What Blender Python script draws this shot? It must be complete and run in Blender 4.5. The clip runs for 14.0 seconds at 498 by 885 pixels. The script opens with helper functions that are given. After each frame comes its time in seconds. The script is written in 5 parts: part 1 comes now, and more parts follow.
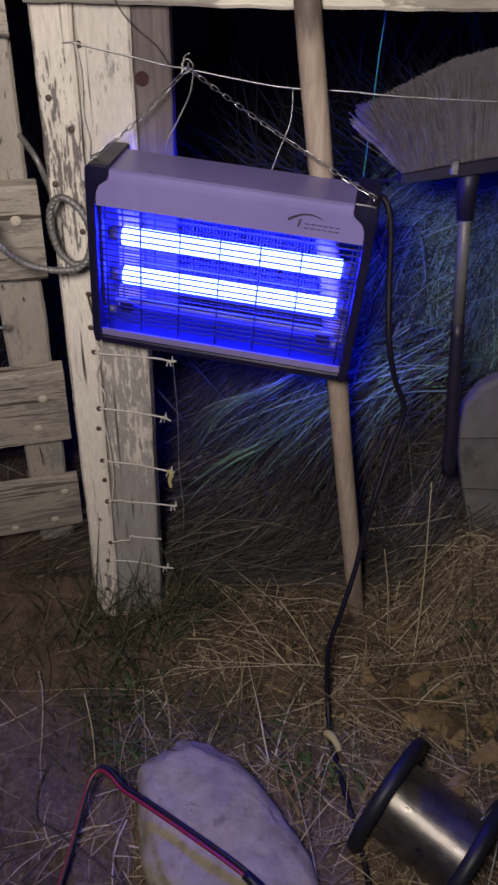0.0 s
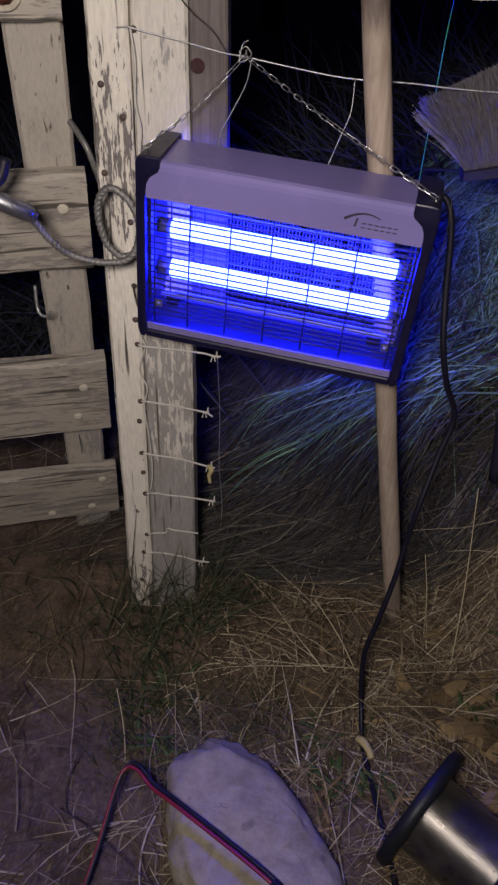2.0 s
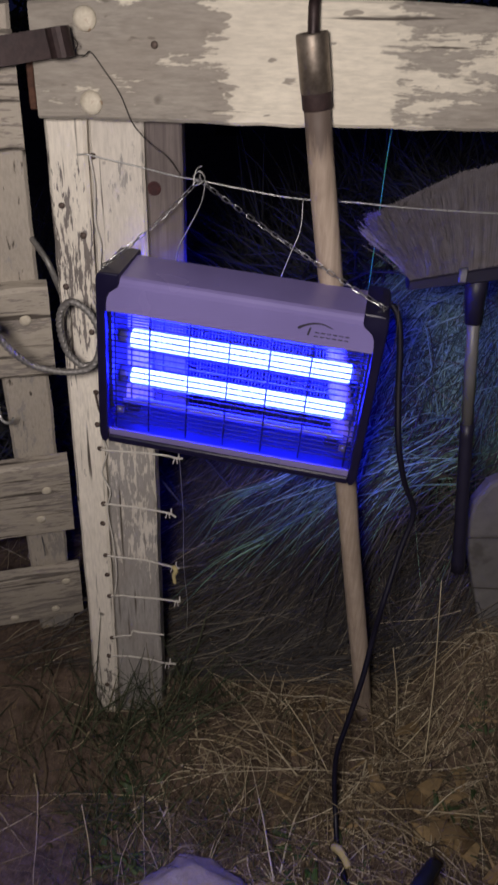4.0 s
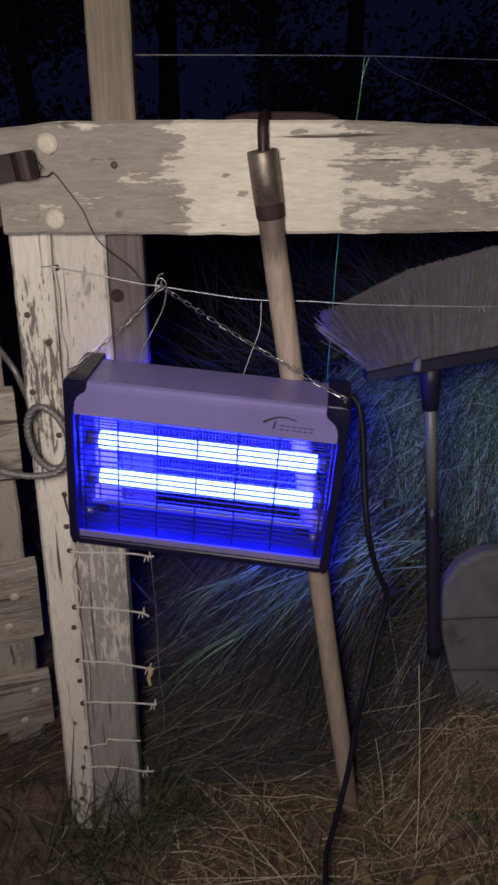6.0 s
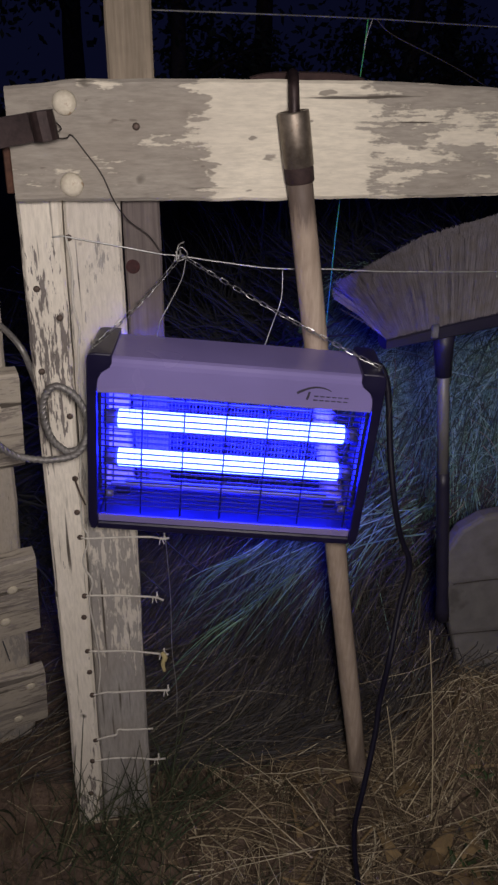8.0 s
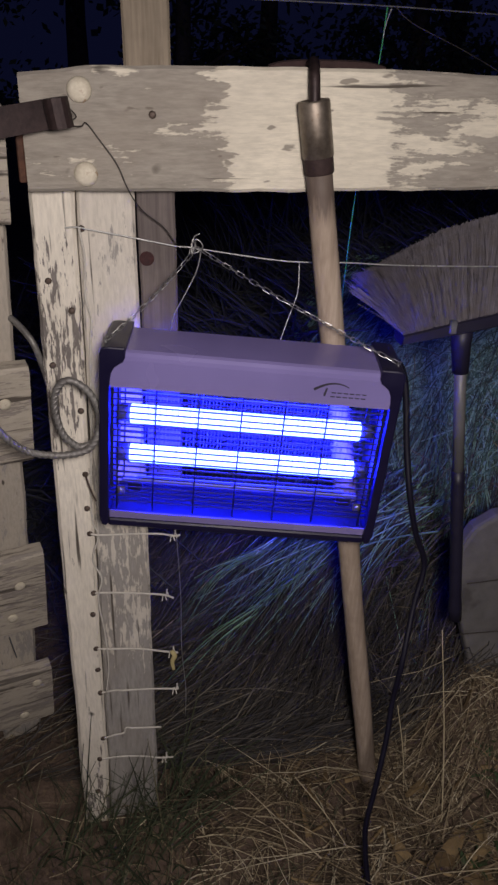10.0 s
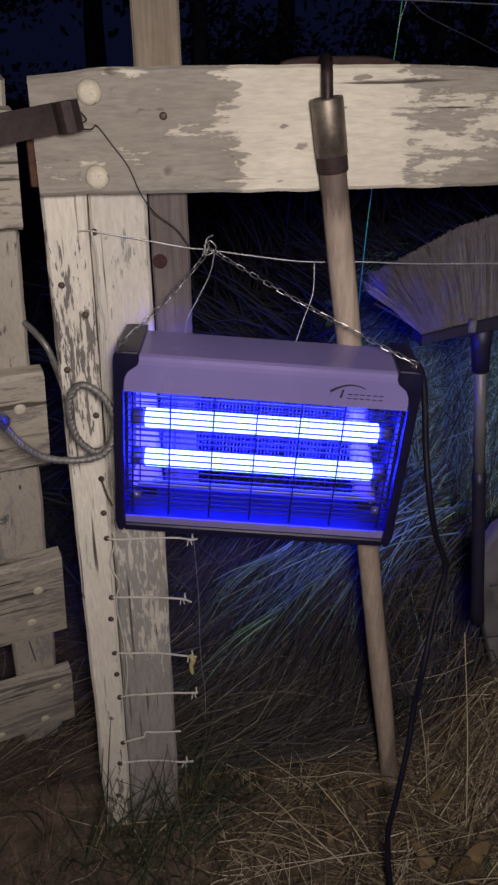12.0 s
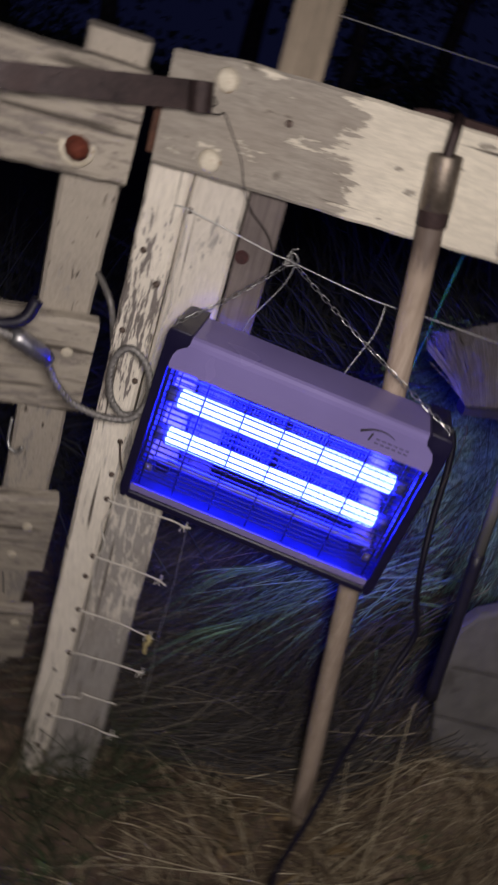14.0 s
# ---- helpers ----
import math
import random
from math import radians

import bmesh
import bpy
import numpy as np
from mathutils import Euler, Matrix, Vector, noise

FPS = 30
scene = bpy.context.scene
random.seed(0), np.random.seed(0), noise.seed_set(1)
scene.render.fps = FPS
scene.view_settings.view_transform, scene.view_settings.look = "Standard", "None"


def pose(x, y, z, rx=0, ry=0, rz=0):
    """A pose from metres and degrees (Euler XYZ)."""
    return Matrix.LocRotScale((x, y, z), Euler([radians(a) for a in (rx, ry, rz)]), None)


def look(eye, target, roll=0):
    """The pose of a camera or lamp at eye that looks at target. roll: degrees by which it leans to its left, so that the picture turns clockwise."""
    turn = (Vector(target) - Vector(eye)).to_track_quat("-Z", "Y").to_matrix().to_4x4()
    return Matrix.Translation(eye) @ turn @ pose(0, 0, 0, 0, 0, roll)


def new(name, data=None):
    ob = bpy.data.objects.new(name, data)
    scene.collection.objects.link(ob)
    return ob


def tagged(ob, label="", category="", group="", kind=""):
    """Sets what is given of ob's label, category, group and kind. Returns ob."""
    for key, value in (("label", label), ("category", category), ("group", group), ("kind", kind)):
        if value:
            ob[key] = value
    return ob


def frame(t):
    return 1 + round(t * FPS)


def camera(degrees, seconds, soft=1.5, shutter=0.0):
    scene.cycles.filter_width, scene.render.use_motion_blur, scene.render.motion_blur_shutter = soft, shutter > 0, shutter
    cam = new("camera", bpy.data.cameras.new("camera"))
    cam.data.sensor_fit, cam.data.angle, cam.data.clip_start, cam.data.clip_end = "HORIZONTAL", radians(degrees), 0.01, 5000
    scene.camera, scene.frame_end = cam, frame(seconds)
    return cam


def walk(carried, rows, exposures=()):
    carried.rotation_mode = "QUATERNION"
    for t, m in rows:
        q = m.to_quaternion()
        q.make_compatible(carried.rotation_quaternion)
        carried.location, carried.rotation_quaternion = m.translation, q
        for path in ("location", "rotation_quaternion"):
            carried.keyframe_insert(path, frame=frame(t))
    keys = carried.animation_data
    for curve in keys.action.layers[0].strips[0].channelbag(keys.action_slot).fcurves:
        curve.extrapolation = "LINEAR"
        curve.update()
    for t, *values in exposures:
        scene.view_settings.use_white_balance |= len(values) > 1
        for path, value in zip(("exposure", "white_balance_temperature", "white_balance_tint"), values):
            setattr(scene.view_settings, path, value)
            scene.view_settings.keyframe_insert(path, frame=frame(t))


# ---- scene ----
import itertools

# the camera and its walk
cam = camera(35.9, 14.0, soft=2.5, shutter=0.5)
EXPOSURES = [(0.0, 0.12), (0.5, 0.05), (1.0, 0.0), (3.0, -0.03), (5.5, -0.12), (7.0, -0.21), (9.5, -0.10), (12.0, -0.12), (14.0, -0.08)]
PATH = [
    (0, (0.281, -1.122, 1.215), (0.209, 0.547, 0.115), 1.1),
    (0.5, (0.275, -1.103, 1.222), (0.158, 0.561, 0.118), 0.9),
    (1, (0.271, -1.095, 1.224), (0.163, 0.559, 0.104), 1.7),
    (1.5, (0.259, -1.078, 1.224), (0.126, 0.548, 0.068), 2.6),
    (2, (0.262, -1.077, 1.231), (0.107, 0.549, 0.077), 1.6),
    (2.5, (0.264, -1.077, 1.232), (0.109, 0.563, 0.097), 0.9),
    (3, (0.267, -1.084, 1.241), (0.131, 0.586, 0.149), 0.9),
    (5.5, (0.268, -1.057, 1.277), (0.273, 0.783, 0.494), 0.8),
    (6, (0.255, -1.086, 1.274), (0.271, 0.765, 0.517), -0.1),
    (6.5, (0.22, -1.139, 1.26), (0.17, 0.7, 0.475), -1.1),
    (7, (0.139, -1.102, 1.25), (0.291, 0.728, 0.456), -1.1),
    (9.5, (0.073, -1.038, 1.251), (0.345, 0.771, 0.441), 0.7),
    (10, (0.071, -1.031, 1.247), (0.316, 0.779, 0.433), 0.7),
    (10.5, (0.071, -1.023, 1.251), (0.297, 0.788, 0.434), 0.7),
    (11, (0.072, -1.016, 1.251), (0.286, 0.796, 0.433), 0.4),
    (11.5, (0.077, -1.014, 1.248), (0.281, 0.799, 0.427), -0.1),
    (12, (0.081, -1.018, 1.248), (0.269, 0.797, 0.43), -0.6),
    (12.5, (0.08, -1.023, 1.245), (0.248, 0.796, 0.429), -0.8),
    (13, (0.077, -1.027, 1.246), (0.237, 0.791, 0.428), -1.0),
    (13.5, (0.088, -1.034, 1.251), (0.214, 0.788, 0.435), -0.2),
    (13.6, (0.088, -1.034, 1.251), (0.209, 0.790, 0.440), 1.2),
    (13.7, (0.088, -1.034, 1.251), (0.206, 0.793, 0.446), 4.2),
    (13.8, (0.088, -1.034, 1.251), (0.206, 0.795, 0.451), 7.9),
    (13.9, (0.088, -1.034, 1.251), (0.200, 0.796, 0.451), 11.6),
    (14.0, (0.088, -1.034, 1.251), (0.204, 0.795, 0.450), 16.9),
]
walk(cam, [(t, look(eye, target, roll)) for t, eye, target, roll in PATH], EXPOSURES)

# world and the lamp held behind the camera
world = bpy.data.worlds.new("night")
scene.world = world
world.use_nodes = True
world.node_tree.nodes["Background"].inputs[0].default_value = (0.0028, 0.0034, 0.0135, 1)
world.node_tree.nodes["Background"].inputs[1].default_value = 1.0
scene.view_settings.exposure = 0.0

torch = bpy.data.lights.new("torch", "SPOT")
torch.energy, torch.color = 51.0, (1.0, 0.90, 0.865)
torch.spot_size, torch.spot_blend, torch.shadow_soft_size = radians(125), 1.0, 0.09
torch_ob = new("torch", torch)
torch_ob.matrix_world = look((0.155, -1.17, 1.33), (0.20, 0.0, 0.67))


# ---- materials ----
class Nodes:
    """A small builder for node materials."""

    def __init__(self, name):
        self.mat = bpy.data.materials.new(name)
        self.mat.use_nodes = True
        self.tree = self.mat.node_tree
        self.bsdf = self.tree.nodes["Principled BSDF"]

    def link(self, a, b):
        self.tree.links.new(a, b)

    def noise(self, vec, scale, detail=4.0, rough=0.6):
        n = self.tree.nodes.new("ShaderNodeTexNoise")
        n.inputs["Scale"].default_value, n.inputs["Detail"].default_value, n.inputs["Roughness"].default_value = scale, detail, rough
        self.link(vec, n.inputs["Vector"])
        return n.outputs["Fac"]

    def coords(self, stretch=(1, 1, 1), shift=(0, 0, 0), source="Object"):
        c = self.tree.nodes.new("ShaderNodeTexCoord")
        m = self.tree.nodes.new("ShaderNodeMapping")
        m.inputs["Scale"].default_value, m.inputs["Location"].default_value = stretch, shift
        self.link(c.outputs[source], m.inputs["Vector"])
        return m.outputs["Vector"]

    def ramp(self, fac, stops):
        r = self.tree.nodes.new("ShaderNodeValToRGB")
        while len(r.color_ramp.elements) < len(stops):
            r.color_ramp.elements.new(0.5)
        for e, (p, c) in zip(r.color_ramp.elements, stops):
            e.position = p
            e.color = (c, c, c, 1) if isinstance(c, (int, float)) else (*c, 1)
        self.link(fac, r.inputs["Fac"])
        return r.outputs["Color"]

    def math(self, op, a, b=0.0):
        n = self.tree.nodes.new("ShaderNodeMath")
        n.operation = op
        for i, v in enumerate((a, b)):
            if isinstance(v, (int, float)):
                n.inputs[i].default_value = v
            else:
                self.link(v, n.inputs[i])
        return n.outputs[0]

    def mix(self, fac, a, b, blend="MIX"):
        n = self.tree.nodes.new("ShaderNodeMix")
        n.data_type, n.blend_type = "RGBA", blend
        for i, v in ((0, fac), (6, a), (7, b)):
            if isinstance(v, (int, float)):
                n.inputs[i].default_value = v
            elif isinstance(v, tuple):
                n.inputs[i].default_value = (*v, 1)
            else:
                self.link(v, n.inputs[i])
        return n.outputs[2]

    def bump(self, height, strength=0.4, dist=0.002):
        b = self.tree.nodes.new("ShaderNodeBump")
        b.inputs["Strength"].default_value, b.inputs["Distance"].default_value = strength, dist
        self.link(height, b.inputs["Height"])
        self.link(b.outputs["Normal"], self.bsdf.inputs["Normal"])

    def finish(self, color=None, rough=0.7, metal=0.0, spec=None):
        for key, v in (("Base Color", color), ("Roughness", rough), ("Metallic", metal), ("Specular IOR Level", spec)):
            if v is None:
                continue
            if isinstance(v, (int, float)):
                self.bsdf.inputs[key].default_value = v
            elif isinstance(v, tuple):
                self.bsdf.inputs[key].default_value = (*v, 1)
            else:
                self.link(v, self.bsdf.inputs[key])
        return self.mat

    def island(self):
        return self.tree.nodes.new("ShaderNodeNewGeometry").outputs["Random Per Island"]

    def along(self, axis, lo, hi):
        c = self.tree.nodes.new("ShaderNodeTexCoord")
        x = self.tree.nodes.new("ShaderNodeSeparateXYZ")
        self.link(c.outputs["Object"], x.inputs[0])
        m = self.tree.nodes.new("ShaderNodeMapRange")
        m.inputs["From Min"].default_value, m.inputs["From Max"].default_value = lo, hi
        self.link(x.outputs[axis], m.inputs["Value"])
        return m.outputs["Result"]


def worn_paint(name, axis, cover, span=(0.0, 1.0), wood=((0.22, 0.205, 0.19), (0.38, 0.36, 0.335)), paint=(0.78, 0.72, 0.59), seed=0.0, crack_at=0.28, blend=(0.50, 0.30, 0.20), stretch=0.50, nicks=1.0):
    """Cream paint flaking off weathered grey wood; cover gives the share of paint along the grain."""
    k = Nodes(name)
    long = [1.0, 1.0, 1.0]
    long[axis] = 0.16
    mid = [1.0, 1.0, 1.0]
    mid[axis] = stretch
    fine = k.noise(k.coords(tuple(long), (seed, seed * 1.7, seed * 0.3)), 260.0, 6.0, 0.65)
    streak = k.noise(k.coords(tuple(long), (seed * 2, seed, seed)), 95.0, 5.0, 0.6)
    patch = k.noise(k.coords(tuple(mid), (seed + 3, seed, seed)), 19.0, 8.0, 0.66)
    blot = k.noise(k.coords((1, 1, 1), (seed, 5, seed)), 9.0, 3.0, 0.5)
    grey = k.ramp(k.math("ADD", k.math("MULTIPLY", fine, 0.6), k.math("MULTIPLY", streak, 0.4)), ((0.32, wood[0]), (0.66, wood[1])))
    grey = k.mix(k.ramp(blot, ((0.45, 0.0), (0.7, 0.35))), grey, (0.27, 0.23, 0.19))
    share = k.ramp(k.along(axis, *span), cover)
    level = k.math("ADD", k.math("MULTIPLY", patch, blend[0]), k.math("ADD", k.math("MULTIPLY", streak, blend[1]), k.math("MULTIPLY", fine, blend[2])))
    mask = k.ramp(k.math("SUBTRACT", k.math("ADD", share, 0.5), level), ((0.487, 0.0), (0.513, 1.0)))
    tint = k.mix(k.ramp(fine, ((0.35, 0.0), (0.62, 1.0))), tuple(c * 0.80 for c in paint), paint)
    tint = k.mix(k.ramp(blot, ((0.40, 0.0), (0.75, 0.45))), tint, (0.52, 0.47, 0.39))
    lines = [1.0, 1.0, 1.0]
    lines[axis] = 0.035
    split = k.noise(k.coords(tuple(lines), (seed, seed, seed + 2)), 120.0, 3.0, 0.5)
    crack = k.ramp(split, ((crack_at, 0.0), (crack_at + 0.06, 1.0)))
    spot = k.noise(k.coords((1, 1, 1), (seed + 8, seed, 1)), 24.0, 1.0, 0.4)
    crack = k.math("MULTIPLY", crack, k.ramp(spot, ((0.74, 1.0), (0.77, 0.15))))
    color = k.mix(crack, (0.10, 0.085, 0.07), k.mix(mask, grey, tint))
    pit = k.noise(k.coords(tuple(mid), (seed + 6, seed, 4)), 58.0, 2.0, 0.5)
    color = k.mix(k.ramp(pit, ((nicks, 0.0), (nicks + 0.03, 0.75))), color, (0.17, 0.145, 0.12))
    k.bump(k.math("ADD", k.math("MULTIPLY", mask, 0.5), k.math("ADD", k.math("MULTIPLY", fine, 0.7), crack)), 0.55, 0.0016)
    return k.finish(color, k.ramp(mask, ((0.0, 0.88), (1.0, 0.62))), spec=0.3)


def raw_wood(name, axis, dark, light, seed=0.0, rough=0.75, stain=None):
    """Bare wood; stain gives the stretch along the grain over which grime runs out."""
    k = Nodes(name)
    long = [1.0, 1.0, 1.0]
    long[axis] = 0.05
    fine = k.noise(k.coords(tuple(long), (seed, seed, seed)), 180.0, 6.0, 0.6)
    blot = k.noise(k.coords((1, 1, 1), (seed, 2, 1)), 14.0, 4.0, 0.6)
    color = k.ramp(fine, ((0.3, dark), (0.7, light)))
    color = k.mix(k.ramp(blot, ((0.45, 0.0), (0.75, 0.55))), color, tuple(c * 0.75 for c in dark))
    if stain:
        reach = k.math("SUBTRACT", k.math("ADD", k.along(axis, *stain), k.math("MULTIPLY", fine, 0.9)), k.math("MULTIPLY", blot, 0.3))
        color = k.mix(k.ramp(reach, ((0.72, 0.0), (1.0, 0.75))), color, (0.06, 0.042, 0.04))
    k.bump(fine, 0.35, 0.001)
    return k.finish(color, rough, spec=0.3)


def speckled(name, dark, light, scale, rough=0.8, metal=0.0, bump=0.4, dist=0.001, spec=0.4, spots=None):
    k = Nodes(name)
    v = k.coords()
    fine = k.noise(v, scale, 6.0, 0.65)
    wide = k.noise(v, scale * 0.17, 4.0, 0.55)
    color = k.ramp(k.math("ADD", k.math("MULTIPLY", fine, 0.5), k.math("MULTIPLY", wide, 0.5)), ((0.35, dark), (0.65, light)))
    if spots:
        color = k.mix(k.ramp(k.noise(v, scale * 0.6, 3.0, 0.5), ((0.62, 0.0), (0.70, 0.7))), color, spots)
    k.bump(fine, bump, dist)
    return k.finish(color, k.ramp(wide, ((0.3, max(rough - 0.1, 0.05)), (0.7, min(rough + 0.1, 1.0)))), metal, spec)


def blades(name, stops, rough=0.7):
    k = Nodes(name)
    v = k.coords()
    color = k.ramp(k.island(), stops)
    color = k.mix(k.ramp(k.noise(v, 60.0, 3.0), ((0.35, 0.0), (0.7, 0.5))), color, (0.10, 0.08, 0.05))
    return k.finish(color, rough, spec=0.25 if rough < 0.9 else 0.02)


def plain(name, color, rough=0.5, metal=0.0, spec=0.5, grain=300.0, bump=0.12):
    k = Nodes(name)
    n = k.noise(k.coords(), grain, 3.0)
    wide = k.noise(k.coords(), grain * 0.08, 3.0)
    c = k.mix(k.ramp(wide, ((0.35, 0.0), (0.7, 1.0))), tuple(x * 0.82 for x in color), color)
    k.bump(n, bump, 0.0005)
    return k.finish(c, k.ramp(wide, ((0.3, max(rough - 0.06, 0.04)), (0.7, rough + 0.06))), metal, spec)


def glowing(name, color, strength):
    k = Nodes(name)
    k.bsdf.inputs["Emission Color"].default_value = (*color, 1)
    k.bsdf.inputs["Emission Strength"].default_value = strength
    return k.finish((0.7, 0.7, 0.75), 0.3)


M_RAIL = worn_paint("rail_paint", 0, ((0.0, 0.435), (0.20, 0.435), (0.235, 0.47), (0.275, 0.62), (0.42, 0.66), (0.465, 0.49), (0.7, 0.475), (1.0, 0.50)), (-0.57, 0.43), seed=1.3, wood=((0.235, 0.212, 0.182), (0.42, 0.385, 0.33)), blend=(0.50, 0.32, 0.18), stretch=0.42, crack_at=0.258, nicks=0.70)
M_POST_L = worn_paint("post_left_paint", 2, ((0.0, 0.50), (0.12, 0.58), (0.3, 0.62), (0.6, 0.62), (0.72, 0.505), (0.84, 0.468), (0.93, 0.56), (1.0, 0.62)), (0.0, 1.15), seed=4.1, paint=(0.85, 0.79, 0.68), wood=((0.085, 0.072, 0.068), (0.24, 0.215, 0.20)), crack_at=0.30, blend=(0.15, 0.43, 0.42), stretch=0.14)
M_POST_R = worn_paint("post_right_paint", 2, ((0.0, 0.30), (0.26, 0.37), (0.36, 0.49), (0.5, 0.50), (0.58, 0.525), (0.68, 0.555), (1.0, 0.545)), (0.0, 1.15), seed=7.7, paint=(0.70, 0.65, 0.57), crack_at=0.29, blend=(0.34, 0.36, 0.30))
M_GATE_H = worn_paint("gate_rail_paint", 0, ((0.0, 0.52), (1.0, 0.52)), seed=11.0, paint=(0.46, 0.412, 0.34), wood=((0.15, 0.132, 0.118), (0.34, 0.305, 0.27)), crack_at=0.345, blend=(0.26, 0.42, 0.32), stretch=0.2)
M_GATE_V = worn_paint("gate_stile_paint", 2, ((0.0, 0.50), (1.0, 0.60)), seed=15.0, paint=(0.46, 0.412, 0.347), blend=(0.26, 0.42, 0.32), stretch=0.2)
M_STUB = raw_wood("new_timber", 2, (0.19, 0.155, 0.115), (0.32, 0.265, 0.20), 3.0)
M_STUB_DULL = raw_wood("dull_timber", 2, (0.10, 0.082, 0.078), (0.19, 0.16, 0.15), 8.0)
M_HANDLE = raw_wood("handle_wood", 2, (0.31, 0.24, 0.185), (0.49, 0.40, 0.32), 5.0, 0.6, (1.04, 1.165))
M_RUST = speckled("rusty_iron", (0.045, 0.022, 0.016), (0.15, 0.07, 0.045), 120.0, 0.75, 0.4)
M_REDRUST = speckled("red_rust", (0.10, 0.02, 0.012), (0.26, 0.07, 0.035), 140.0, 0.85, 0.1)
M_PAINTWIRE = speckled("painted_wire", (0.48, 0.45, 0.40), (0.66, 0.63, 0.57), 200.0, 0.6)
M_STALK = plain("bleached_stalk", (0.56, 0.48, 0.31), 0.7)
M_BLADE = speckled("rusty_blade", (0.022, 0.012, 0.012), (0.062, 0.036, 0.034), 110.0, 0.85)
M_DARKIRON = speckled("dark_iron", (0.018, 0.012, 0.013), (0.055, 0.036, 0.035), 150.0, 0.5, 0.4)
M_FERRULE = speckled("dull_steel", (0.14, 0.112, 0.09), (0.32, 0.275, 0.225), 90.0, 0.48, 0.7, spots=(0.15, 0.085, 0.045))
M_BOLT = speckled("bolt_head", (0.50, 0.44, 0.33), (0.72, 0.67, 0.55), 160.0, 0.6, 0.1, spots=(0.30, 0.17, 0.08))
M_NAIL = speckled("nail_iron", (0.05, 0.035, 0.028), (0.16, 0.12, 0.10), 200.0, 0.6, 0.5)
M_GALV = speckled("galvanised_wire", (0.36, 0.36, 0.35), (0.60, 0.60, 0.58), 200.0, 0.45, 0.75)
M_TIE = speckled("tie_wire", (0.035, 0.03, 0.03), (0.10, 0.085, 0.075), 200.0, 0.6, 0.5)
M_CHAIN = speckled("chain_steel", (0.26, 0.26, 0.27), (0.50, 0.50, 0.50), 300.0, 0.34, 0.9)
M_WINDING = plain("wound_wire", (0.50, 0.48, 0.45), 0.33, 1.0, 0.5, 700.0, 0.2)
M_CABLE = speckled("steel_rope", (0.16, 0.15, 0.14), (0.32, 0.31, 0.30), 260.0, 0.5, 0.5)
# grey enamel pushed to violet: the lamp's glow is put into the colour
M_HOOD_GLOW_TINT = plain("hood_enamel_glow_tint", (0.238, 0.20, 0.46), 0.25, 0.0, 0.5, 60.0, 0.01)
# black plastic; the lamp's blue haze is mixed into its base colour
M_BLACK_HAZED = plain("black_plastic_hazed", (0.010, 0.008, 0.032), 0.36, 0.0, 0.45, 400.0, 0.15)
M_GUARD = plain("guard_wire", (0.008, 0.008, 0.010), 0.5, 0.1, 0.25)
M_GRID = plain("grid_wire", (0.20, 0.20, 0.22), 0.45, 0.6, 0.4)
M_TRAY = plain("tray_metal", (0.012, 0.012, 0.016), 0.4, 0.2, 0.5)
M_LOGO = plain("logo_ink", (0.035, 0.03, 0.05), 0.5)
M_TUBE = glowing("uv_tube", (0.0054, 0.0090, 1.0), 200.0)
M_SOCKET = plain("lamp_socket", (0.05, 0.05, 0.06), 0.5)
# rubber black with a little of the blue haze painted in
M_CORD_HAZED = plain("cord_rubber_hazed", (0.008, 0.007, 0.018), 0.5, 0.0, 0.35)
M_REDWIRE = plain("red_insulation", (0.22, 0.014, 0.035), 0.4)
M_SPOOL = plain("spool_plastic", (0.012, 0.013, 0.016), 0.5, 0.0, 0.35)
M_ROCK = speckled("pale_rock", (0.20, 0.172, 0.125), (0.40, 0.352, 0.26), 46.0, 0.85, 0.0, 0.9, 0.005, 0.25, (0.13, 0.11, 0.085))
M_SLAB = speckled("weathered_sheet", (0.115, 0.110, 0.108), (0.20, 0.19, 0.185), 22.0, 0.85, 0.0, 0.4, 0.002, 0.25, (0.07, 0.065, 0.06))
M_BRISTLE = blades("bristles", ((0.0, (0.105, 0.097, 0.118)), (1.0, (0.20, 0.185, 0.215))), 0.6)
# blue haze is painted into the grip's black too
M_BROOMGRIP_HAZED = plain("grip_plastic_hazed", (0.016, 0.014, 0.034), 0.5)
M_BROOMPOLE = plain("pole_metal", (0.19, 0.185, 0.185), 0.5, 0.2)
M_STRING = plain("cyan_twine", (0.05, 0.36, 0.105), 0.6)
M_STRAW = blades("dry_straw", ((0.0, (0.060, 0.044, 0.034)), (0.40, (0.13, 0.095, 0.062)), (0.66, (0.28, 0.215, 0.135)), (0.88, (0.48, 0.40, 0.26)), (1.0, (0.66, 0.59, 0.43))))
# upper bank grass, paler and greener: the lamp's light is in its colour
M_HAY_LIT = blades("bank_hay_lit", ((0.0, (0.03, 0.055, 0.042)), (0.45, (0.09, 0.185, 0.135)), (0.75, (0.22, 0.41, 0.30)), (1.0, (0.42, 0.66, 0.50))))
# lower bank grass, darker colour for the shade under the lamp's tray
M_HAY_SHADED = blades("bank_hay_shaded", ((0.0, (0.026, 0.026, 0.032)), (0.55, (0.052, 0.051, 0.060)), (0.84, (0.095, 0.090, 0.092)), (1.0, (0.25, 0.225, 0.18))))
M_GRASS = blades("green_grass", ((0.0, (0.022, 0.036, 0.022)), (0.55, (0.046, 0.072, 0.040)), (0.85, (0.09, 0.11, 0.06)), (1.0, (0.22, 0.20, 0.12))))
M_WEED = blades("weed_leaf", ((0.0, (0.02, 0.05, 0.018)), (1.0, (0.05, 0.10, 0.035))), 0.6)
